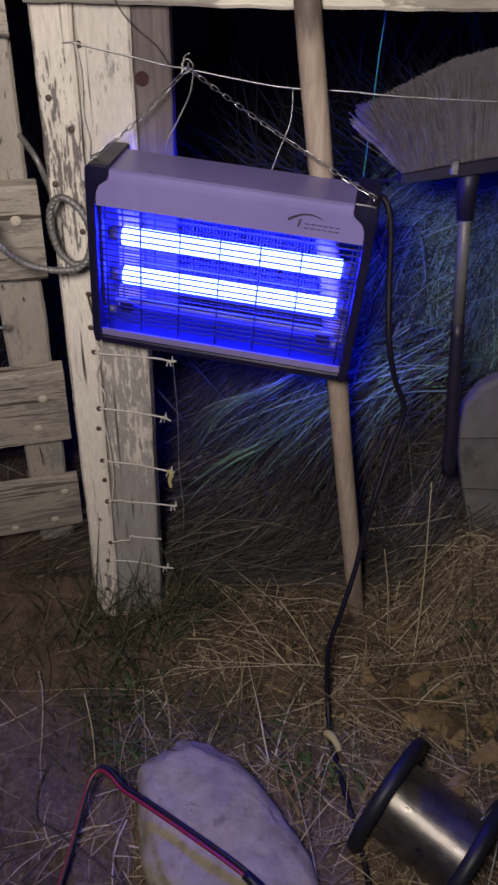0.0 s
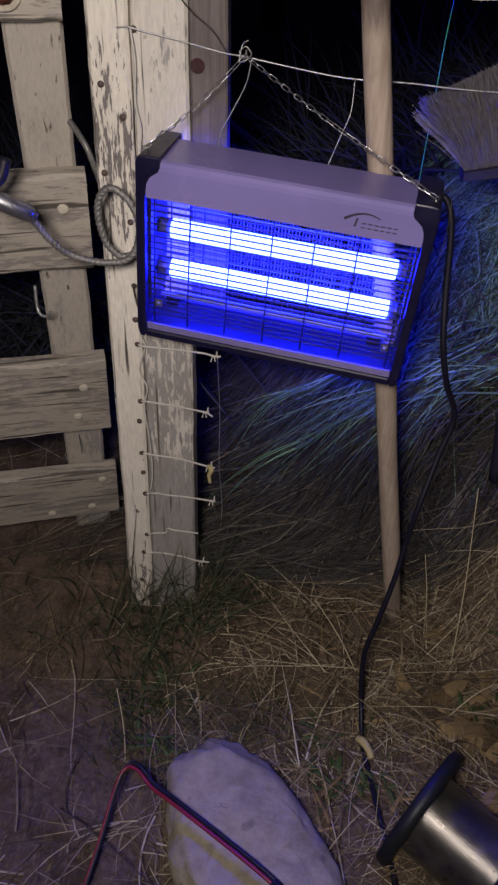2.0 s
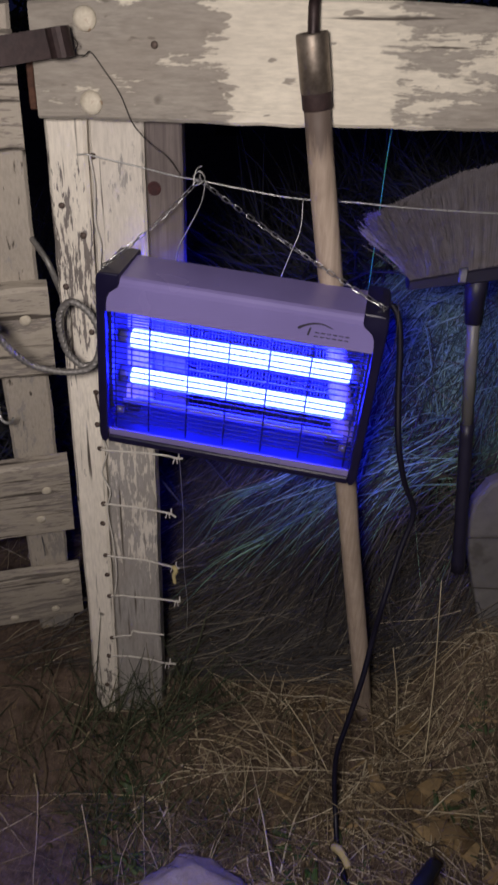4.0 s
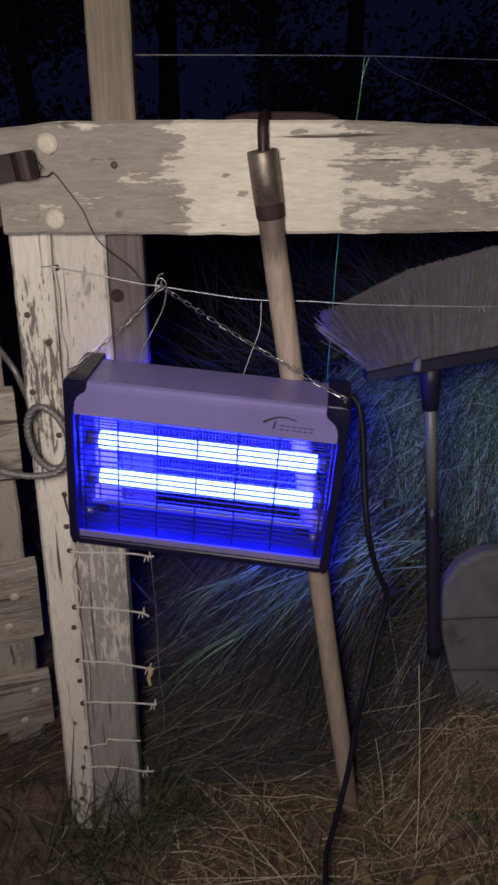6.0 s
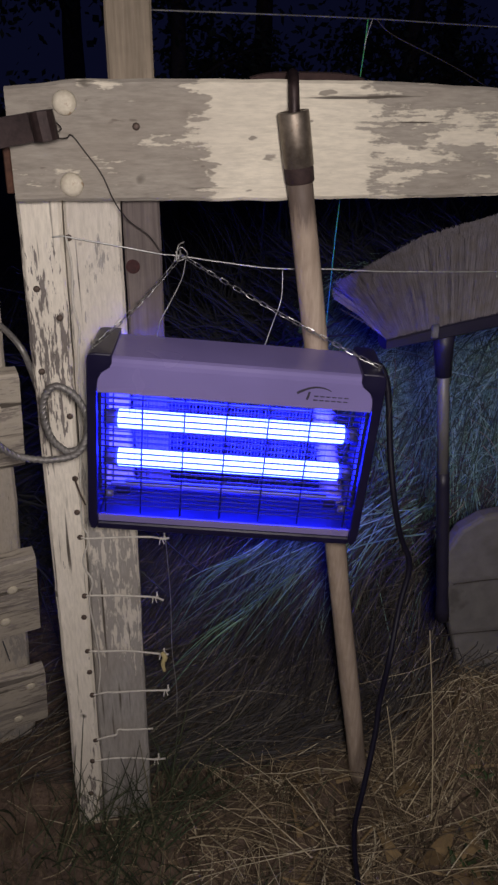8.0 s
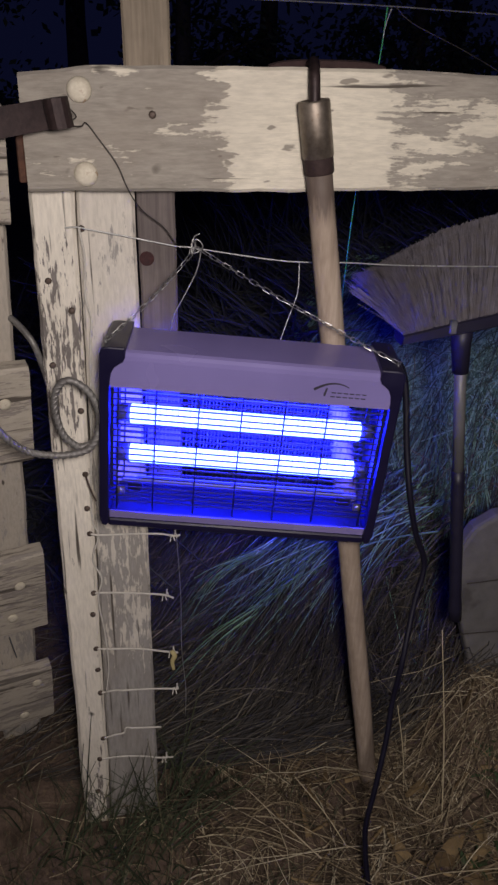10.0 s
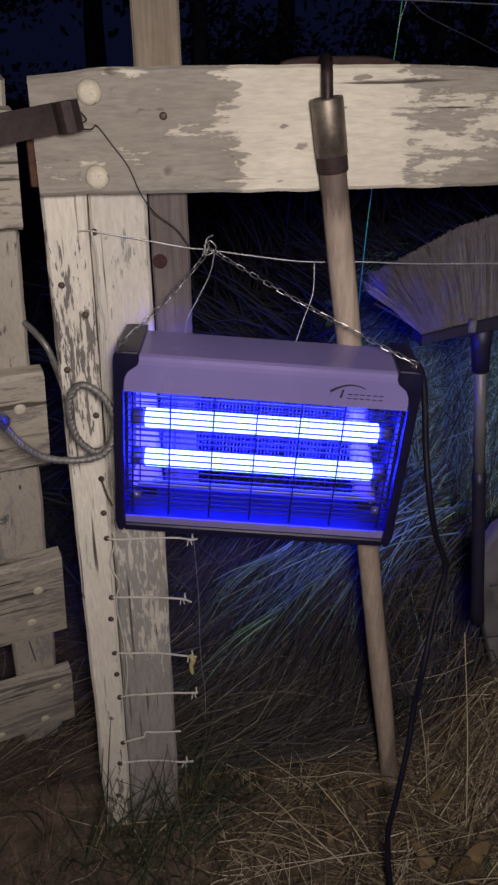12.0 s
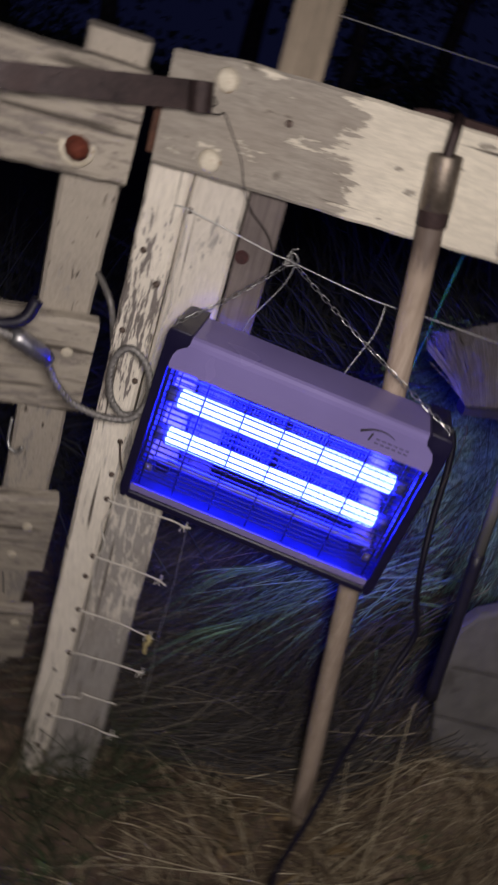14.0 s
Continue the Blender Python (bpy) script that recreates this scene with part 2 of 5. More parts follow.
# dark leaves tinted bluish to carry the lamp's veil over the background
M_BRUSH_HAZED = blades("dark_brush_hazed", ((0.0, (0.040, 0.046, 0.058)), (1.0, (0.064, 0.074, 0.095))), 1.0)
M_BARK = speckled("dark_bark", (0.05, 0.045, 0.04), (0.14, 0.125, 0.11), 30.0, 0.9, 0.0, 0.8, 0.01, 0.2)
M_TREELEAF = blades("tree_leaf", ((0.0, (0.02, 0.04, 0.025)), (0.8, (0.06, 0.10, 0.06)), (1.0, (0.16, 0.20, 0.14))), 0.45)
M_DRYLEAF = blades("dry_leaf", ((0.0, (0.13, 0.085, 0.045)), (1.0, (0.34, 0.24, 0.12))))
M_TASSEL = plain("twine_knot", (0.50, 0.42, 0.20), 0.8)


def soil_material():
    k = Nodes("soil")
    v = k.coords()
    fine = k.noise(v, 90.0, 8.0, 0.7)
    wide = k.noise(v, 5.0, 5.0, 0.6)
    litter = k.noise(k.coords((1, 0.25, 1)), 120.0, 5.0, 0.7)
    color = k.ramp(fine, ((0.3, (0.066, 0.049, 0.042)), (0.7, (0.21, 0.152, 0.118))))
    color = k.mix(k.ramp(wide, ((0.42, 0.0), (0.62, 0.7))), color, (0.215, 0.152, 0.115))
    color = k.mix(k.ramp(k.noise(v, 11.0, 4.0, 0.6), ((0.50, 0.0), (0.66, 0.75))), color, (0.045, 0.032, 0.022))
    color = k.mix(k.ramp(litter, ((0.55, 0.0), (0.66, 0.6))), color, (0.30, 0.22, 0.125))
    k.bump(k.math("ADD", fine, litter), 0.9, 0.008)
    return k.finish(color, 0.95, spec=0.15)


M_SOIL = soil_material()


# ---- mesh helpers ----
def mesh_ob(name, bm, material, smooth=False):
    me = bpy.data.meshes.new(name)
    bm.normal_update()
    bm.to_mesh(me)
    bm.free()
    me.materials.append(material)
    if smooth:
        me.shade_smooth()
    return new(name, me)


def thing(name, at, label, category, group="", kind=""):
    """An Empty at the base of a thing that has parts."""
    ob = new(name)
    ob.matrix_basis = at if isinstance(at, Matrix) else Matrix.Translation(at)
    ob.empty_display_size = 0.02
    return tagged(ob, label, category, group, kind)


def root_pose(ob):
    while ob.parent:
        ob = ob.parent
    return ob.matrix_basis.copy()


def part(name, bm, material, parent, label="", smooth=False, local=False, kind=""):
    """One mesh under a thing or a part; bm is in world metres unless local."""
    if not local:
        bm.transform(root_pose(parent).inverted())
    ob = mesh_ob(name, bm, material, smooth)
    ob.parent = parent
    return tagged(ob, label, kind=kind)


def shared(name, me, parent, m):
    """A piece on mesh data that it shares, posed by the world matrix m."""
    ob = new(name, me)
    ob.parent = parent
    ob.matrix_basis = root_pose(parent).inverted() @ m
    return ob


def box(bm, lo, hi, bevel=0.0, m=None, seg=1):
    verts = bmesh.ops.create_cube(bm, size=1.0)["verts"]
    size = [b - a for a, b in zip(lo, hi)]
    mid = [(a + b) / 2 for a, b in zip(lo, hi)]
    bmesh.ops.transform(bm, matrix=Matrix.Translation(mid) @ Matrix.Diagonal((*size, 1)), verts=verts)
    if bevel:
        edges = list({e for v in verts for e in v.link_edges})
        out = bmesh.ops.bevel(bm, geom=edges, offset=bevel, segments=seg, affect="EDGES", profile=0.5)
        verts = list({v for f in out["faces"] for v in f.verts} | {v for v in verts if v.is_valid})
    if m:
        bmesh.ops.transform(bm, matrix=m, verts=[v for v in verts if v.is_valid])
    return verts


def smooth_path(points, steps=6):
    """A Catmull-Rom line through the points."""
    p = [Vector(q) for q in points]
    p = [2 * p[0] - p[1]] + p + [2 * p[-1] - p[-2]]
    out = []
    for i in range(1, len(p) - 2):
        a, b, c, d = p[i - 1:i + 3]
        for k in range(steps):
            t = k / steps
            out.append(0.5 * (2 * b + (c - a) * t + (2 * a - 5 * b + 4 * c - d) * t * t + (3 * b - a - 3 * c + d) * t ** 3))
    return out + [p[-2]]


def tube(bm, points, radius, seg=8, cap=True, twist=0.0):
    """A swept round bar; radius is a number or a function of 0..1."""
    pts = [Vector(q) for q in points]
    n = len(pts)
    side = None
    rings = []
    for i, q in enumerate(pts):
        ahead = (pts[min(i + 1, n - 1)] - pts[max(i - 1, 0)]).normalized()
        if side is None:
            side = ahead.orthogonal().normalized()
        side = (side - ahead * side.dot(ahead)).normalized()
        other = ahead.cross(side)
        r = radius(i / max(n - 1, 1)) if callable(radius) else radius
        ring = []
        for k in range(seg):
            a = 2 * math.pi * k / seg + twist * i
            ring.append(bm.verts.new(q + r * (math.cos(a) * side + math.sin(a) * other)))
        rings.append(ring)
    for a, b in zip(rings, rings[1:]):
        for k in range(seg):
            bm.faces.new((a[k], a[(k + 1) % seg], b[(k + 1) % seg], b[k]))
    if cap:
        bm.faces.new(rings[0][::-1])
        bm.faces.new(rings[-1])
    return rings


def lathe(bm, profile, m, seg=24):
    """Turns (radius, height) pairs about local z."""
    rings = []
    for r, h in profile:
        rings.append([bm.verts.new(m @ Vector((r * math.cos(2 * math.pi * k / seg), r * math.sin(2 * math.pi * k / seg), h))) for k in range(seg)])
    for a, b in zip(rings, rings[1:]):
        for k in range(seg):
            bm.faces.new((a[k], a[(k + 1) % seg], b[(k + 1) % seg], b[k]))
    bm.faces.new(rings[0][::-1])
    bm.faces.new(rings[-1])


def extrude_outline(bm, outline, lo, hi, axis=1, bevel=0.0):
    """An outline in the two other axes, made solid from lo to hi along the axis."""
    def at(p, d):
        q = [0, 0, 0]
        rest = [i for i in range(3) if i != axis]
        q[rest[0]], q[rest[1]], q[axis] = p[0], p[1], d
        return q
    a = [bm.verts.new(at(p, lo)) for p in outline]
    b = [bm.verts.new(at(p, hi)) for p in outline]
    n = len(outline)
    faces = [bm.faces.new(a), bm.faces.new(b[::-1])]
    for i in range(n):
        faces.append(bm.faces.new((a[i], b[i], b[(i + 1) % n], a[(i + 1) % n])))
    bmesh.ops.recalc_face_normals(bm, faces=faces)
    if bevel:
        rim = [e for f in faces[:2] for e in f.edges]
        bmesh.ops.bevel(bm, geom=rim, offset=bevel, segments=2, affect="EDGES", profile=0.5)


def plank(bm, corners, thick, seed, rough=0.002, steps=28, bevel=0.004):
    """A sawn board with slightly uneven, worn edges. corners(t) gives at 0..1 along it the low and high edge points of its front
    face and the way to its back."""
    rings = []
    for i in range(steps + 1):
        t = i / steps
        lo, hi, back = corners(t)
        lo, hi, back = Vector(lo), Vector(hi), Vector(back).normalized()
        across = (hi - lo).normalized()
        j1 = rough * noise.noise(Vector((t * 9, seed, 0))) + 0.4 * rough * noise.noise(Vector((t * 45, seed, 3)))
        j2 = rough * noise.noise(Vector((t * 9, seed, 7))) + 0.4 * rough * noise.noise(Vector((t * 45, seed, 9)))
        lo, hi = lo + across * j1, hi + across * j2
        w = [lo + across * bevel, hi - across * bevel, hi + back * bevel, hi + back * (thick - bevel), hi - across * bevel + back * thick,
             lo + across * bevel + back * thick, lo + back * (thick - bevel), lo + back * bevel]
        rings.append([bm.verts.new(q) for q in w])
    for a, b in zip(rings, rings[1:]):
        for k in range(8):
            bm.faces.new((a[k], b[k], b[(k + 1) % 8], a[(k + 1) % 8]))
    bm.faces.new(rings[0])
    bm.faces.new(rings[-1][::-1])
    bmesh.ops.recalc_face_normals(bm, faces=bm.faces[:])


def ribbons(name, material, strands, label, category):
    """Many thin bent blades in one mesh: each is (points, width, flat normal)."""
    verts, faces = [], []
    for pts, width, up in strands:
        n = len(pts)
        base = len(verts)
        for i, q in enumerate(pts):
            ahead = (pts[min(i + 1, n - 1)] - pts[max(i - 1, 0)])
            side = ahead.cross(up)
            if side.length < 1e-9:
                side = Vector((1, 0, 0))
            side = side.normalized() * width * (1.0 - 0.75 * i / (n - 1))
            keel = up.normalized() * width * 0.5
            verts += [tuple(q - side), tuple(q + keel), tuple(q + side)]
        for i in range(n - 1):
            a = base + 3 * i
            faces += [(a, a + 1, a + 4, a + 3), (a + 1, a + 2, a + 5, a + 4)]
    me = bpy.data.meshes.new(name)
    me.from_pydata(verts, [], faces)
    me.materials.append(material)
    me.update()
    return tagged(new(name, me), label, category, kind="stuff")


def step(x, a, b):
    t = min(max((x - a) / (b - a), 0.0), 1.0)
    return t * t * (3 - 2 * t)


# ---- ground ----
def ground_height(x, y):
    begin = 0.14 + 0.20 * step(x, 0.45, 0.72)
    bank = step(y, begin, begin + 0.55 - 0.12 * step(x, 0.4, 0.7)) * (0.20 + 0.52 * step(x, 0.05, 0.75)) * (1 - 0.75 * step(y, 1.6, 4.0))
    bank *= step(x, -0.12, 0.22)
    mound = 0.185 * step(x, 0.52, 0.70) * step(y, -0.12, 0.11)
    bank = max(bank, mound * (1 - step(y, 1.0, 2.5)))
    near = 1.0 - step(max(abs(x), abs(y)), 3.0, 8.0)
    rough = 0.018 * noise.noise(Vector((x * 5, y * 5, 0))) + 0.008 * noise.noise(Vector((x * 17, y * 17, 2)))
    return bank + rough * near - 0.004


def graded(lo, hi, d):
    mid = list(np.arange(lo, hi + d / 2, d))
    out, s, left, right = [], d, lo, hi
    ends = []
    while right < 900:
        s *= 1.35
        right += s
        left -= s
        out.append(right)
        ends.append(left)
    return ends[::-1] + mid + out


def build_ground():
    xs, ys = graded(-1.0, 1.6, 0.025), graded(-1.2, 1.6, 0.025)
    verts = [(x, y, ground_height(x, y)) for y in ys for x in xs]
    n = len(xs)
    faces = [(j * n + i, j * n + i + 1, (j + 1) * n + i + 1, (j + 1) * n + i) for j in range(len(ys) - 1) for i in range(n - 1)]
    me = bpy.data.meshes.new("ground")
    me.from_pydata(verts, [], faces)
    me.materials.append(M_SOIL)
    me.shade_smooth()
    tagged(new("ground", me), "brown soil littered with dry straw rising to a bank", "ground", kind="structure")


build_ground()


# ---- fence: post, rail and timber upright ----
def disc_mesh(name, r, h, material, dome=0.4, seg=14):
    """A nail or bolt head facing -y, its back at the origin."""
    bm = bmesh.new()
    m = Matrix.Rotation(radians(90), 4, "X")
    lathe(bm, ((r * 0.92, 0.0), (r, h * 0.3), (r * 0.93, h * 0.75), (r * 0.55, h), (r * 0.1, h * (1 + 0.15 * dome))), m, seg)
    me = bpy.data.meshes.new(name)
    bm.to_mesh(me)
    bm.free()
    me.materials.append(material)
    me.shade_smooth()
    return me


NAIL = disc_mesh("nail", 0.0050, 0.0034, M_NAIL, seg=8)
BOLT = disc_mesh("bolt", 0.0150, 0.0055, M_BOLT)


def lerp(a, b, t):
    return a + (b - a) * t


def post_edges(z):
    """The left edge, seam and right edge of the post at height z."""
    t = z / 1.14
    return lerp(-0.088, -0.077, t), lerp(-0.040, -0.016, t), lerp(0.050, 0.060, t)


post = thing("fence_post", (-0.03, 0.07, 0.0), "squared wooden fence post with flaking cream paint, standing in the grass", "fence post")
bm = bmesh.new()
plank(bm, lambda t: ((post_edges(1.139 * t - 0.06)[0], 0.038, 1.2 * t - 0.06), (post_edges(1.139 * t - 0.06)[1] - 0.0008, 0.038, 1.2 * t - 0.06), (0, 1, 0)), 0.075, 1.0, 0.003, 48, 0.005)
part("front_board", bm, M_POST_L, post, "white painted half of the post")
bm = bmesh.new()
plank(bm, lambda t: ((post_edges(1.139 * t - 0.06)[1] + 0.0008, 0.0425, 1.2 * t - 0.06), (post_edges(1.139 * t - 0.06)[2], 0.046, 1.2 * t - 0.06), (0.0, 1, 0)), 0.045, 2.0, 0.002, 48, 0.004)
part("side_board", bm, M_POST_R, post, "greyer half with patchy flaked paint")
for x, z in ((-0.013, 1.088), (-0.034, 0.978), (-0.033, 0.829), (-0.034, 0.726), (-0.036, 0.667), (-0.035, 0.622), (-0.037, 0.51), (-0.041, 0.468),
             (-0.041, 0.398), (-0.041, 0.353), (-0.040, 0.302), (-0.042, 0.198), (-0.051, 0.149), (-0.060, 0.07), (-0.062, 1.02), (-0.067, 0.90)):
    shared("nail", NAIL, post, pose(x, 0.0372 if x < post_edges(z)[1] else 0.0416, z, random.uniform(-14, 14), 0, random.uniform(-14, 14)))

rail = thing("fence_rail", (0.5, 0.02, 1.14), "thick horizontal fence rail of grey wood with worn cream paint", "fence rail")


def rail_edges(t):
    x = lerp(-0.071, 1.7, t)
    drop = 0.008 * step(x, 0.36, 0.62)
    return (x, 0.0, 1.139 + 0.004 * step(x, 0.3, 0.9)), (x, 0.0, 1.284 - 0.010 * (1 - step(x, -0.07, 0.02)) - drop), (0, 1, 0)


bm = bmesh.new()
plank(bm, rail_edges, 0.038, 3.0, 0.0035, 150, 0.004)
part("board", bm, M_RAIL, rail)
for x, z in ((0.0, 1.256), (0.001, 1.160)):
    shared("bolt", BOLT, rail, pose(x, 0.001, z, random.uniform(-3, 3), random.uniform(0, 90), 0))
shared("nail", NAIL, rail, pose(0.086, 0.0005, 1.229))

bm = bmesh.new()
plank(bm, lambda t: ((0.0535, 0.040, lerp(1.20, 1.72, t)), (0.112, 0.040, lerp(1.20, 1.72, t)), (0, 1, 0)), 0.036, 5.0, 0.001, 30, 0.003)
tagged(mesh_ob("timber_upright", bm, M_STUB), "newer unpainted timber upright fixed behind the rail", "timber")
# length below the rail, in a darker tone than the upright
bm = bmesh.new()
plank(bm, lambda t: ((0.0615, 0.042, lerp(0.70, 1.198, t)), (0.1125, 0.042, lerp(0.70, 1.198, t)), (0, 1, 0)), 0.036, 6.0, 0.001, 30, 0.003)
stub = mesh_ob("timber_lower", bm, M_STUB_DULL)
tagged(stub, "dull grey-brown timber under the rail beside the post, darker than above", "timber")
bm = bmesh.new()
lathe(bm, ((0.009, 0), (0.010, 0.0008), (0.0085, 0.0012)), pose(0.072, 0.0418, 1.047, 90, 0, 0), 16)
part("knot", bm, speckled("red_knot", (0.025, 0.006, 0.007), (0.07, 0.018, 0.018), 200.0), stub, "dark red knot", local=True)


# ---- gate, leaning, beside the post ----
GD, GN = Vector((0.94, 0.342, 0)), Vector((0.342, -0.94, 0))


def on_gate(s, z, out=0.0):
    """A place on the gate's front: s along its rails, z up, out towards the camera's side."""
    return GD * s + GN * (-0.297 + 0.228 * z + out) + Vector((0, 0, z))


def build_gate():
    lean = (GN * 0.228 + Vector((0, 0, 1))).normalized()
    back = GD.cross(lean)
    back = back if back.dot(GN) < 0 else -back
    base = pose(*on_gate(-0.5, 0.05), 0, 0, 20)
    gate = thing("gate", base, "weathered plank gate with peeling paint, leaning beside the post", "gate")
    inv = base.inverted()
    for k, (z0, z1, end) in enumerate(((1.095, 1.236, -0.088), (0.722, 0.887, -0.076), (0.342, 0.528, -0.070), (0.072, 0.222, -0.067))):
        bm = bmesh.new()
        plank(bm, lambda t: (on_gate(lerp(-1.35, end, t), z0), on_gate(lerp(-1.35, end, t), z1), back), 0.034, 20.0 + k, 0.006, 70, 0.006)
        part("gate_rail", bm, M_GATE_H, gate)
    for s0, s1 in ((-0.166, -0.088), (-1.20, -1.11)):
        bm = bmesh.new()
        plank(bm, lambda t: (on_gate(s1, lerp(0.0, 1.27, t), -0.036), on_gate(s0, lerp(0.0, 1.27, t), -0.036), back), 0.034, 31.0 + s0, 0.003, 40, 0.005)
        part("stile", bm, M_GATE_V, gate)
    turn = Matrix((GD, -GN, (0, 0, 1))).transposed().to_4x4()
    tilt = Matrix.Rotation(radians(12.8), 4, GD)
    for s, z in ((-0.115, 0.835), (-0.115, 0.464), (-0.132, 0.390), (-0.098, 0.193), (-0.127, 0.106), (-0.215, 0.098), (-0.225, 1.20)):
        shared("bolt", GATE_BOLT, gate, Matrix.Translation(on_gate(s, z, 0.001)) @ tilt @ turn)
    bm = bmesh.new()
    tube(bm, [on_gate(-0.158, 1.132, d) for d in (-0.001, 0.0008, 0.0016)], lambda t: 0.0245 - 0.002 * t, 18)
    part("paint_ring", bm, M_BOLT, gate, "ring of thick cream paint round the bolt", True)
    bm = bmesh.new()
    knob = [on_gate(-0.158, 1.132, d) for d in (0.0, 0.006, 0.014, 0.018)]
    tube(bm, knob, lambda t: 0.016 if t < 0.5 else 0.011, 10)
    part("rusty_bolt", bm, M_REDRUST, gate, "thick rust-red bolt end", True)
    bm = bmesh.new()
    tube(bm, smooth_path([on_gate(-0.175, 0.70, 0.0), on_gate(-0.176, 0.665, 0.012), on_gate(-0.172, 0.652, 0.022), on_gate(-0.160, 0.650, 0.028), on_gate(-0.154, 0.660, 0.03)], 5), 0.0028, 6)
    part("hook", bm, M_GALV, gate, "small bent wire hook", True)


GATE_BOLT = disc_mesh("gate_bolt", 0.0095, 0.004, M_BOLT, seg=12)
build_gate()


# ---- iron latch bar at the rail's end, with a thin tie wire ----
def build_latch():
    bar = thing("latch_bar", (-0.1, -0.02, 1.2), "dark rusty iron latch bar reaching over the rail's end", "latch")
    bm = bmesh.new()
    m = look((-0.015, -0.018, 1.233), (-0.40, -0.215, 1.165)) @ Matrix.Rotation(radians(90), 4, "Z")
    # a flat strap whose end is rolled into an eye
    line = [(-0.42, 0.0), (-0.2, 0.0), (-0.1, 0.0), (-0.03, 0.0)] + [(-0.016 + 0.0125 * math.sin(a), 0.0125 - 0.0125 * math.cos(a)) for a in [math.radians(d) for d in range(0, 331, 22)]]
    rows = []
    for n, (z, y) in enumerate(line):
        z0, y0 = line[max(n - 1, 0)]
        z1, y1 = line[min(n + 1, len(line) - 1)]
        d = Vector((z1 - z0, y1 - y0)).normalized()
        off = Vector((-d.y, d.x)) * 0.0024
        w = 0.0165 - 0.002 * (z < -0.1)
        rows.append([bm.verts.new(m @ Vector((x, y + k * off.y, z + k * off.x))) for x, k in ((-w, -1), (w, -1), (w, 1), (-w, 1))])
    for p, q in zip(rows, rows[1:]):
        for k in range(4):
            bm.faces.new((p[k], q[k], q[(k + 1) % 4], p[(k + 1) % 4]))
    bm.faces.new(rows[0])
    bm.faces.new(rows[-1][::-1])
    bmesh.ops.recalc_face_normals(bm, faces=bm.faces[:])
    part("strap", bm, M_DARKIRON, bar, "iron strap with a rolled eye")
    bm = bmesh.new()
    box(bm, (-0.080, -0.004, 1.150), (-0.071, 0.030, 1.232), 0.0015)
    part("bracket", bm, M_RUST, bar, "orange rusted end plate")
    bm = bmesh.new()
    tube(bm, smooth_path([(-0.012, -0.018, 1.236), (-0.004, -0.03, 1.226), (-0.020, -0.034, 1.218), (0.0, -0.02, 1.216), (0.006, -0.006, 1.219), (0.022, -0.005, 1.198), (0.040, -0.005, 1.172),
                          (0.054, -0.004, 1.138), (0.070, 0.02, 1.112), (0.095, 0.024, 1.092), (0.112, 0.028, 1.068)], 7), 0.0009, 5)
    tie = mesh_ob("tie_wire", bm, M_TIE, True)
    tagged(tie, "thin dark wire twisted from the latch to the chain", "wire")


build_latch()


# ---- barbed wire ----
def barb_points(c, size, along):
    a = Vector(along).normalized()
    b = a.orthogonal().normalized()
    return [c + a * 0.004 + b * size, c + a * 0.002 - b * 0.002, c - a * 0.002 + b * 0.002, c - a * 0.004 - b * size]


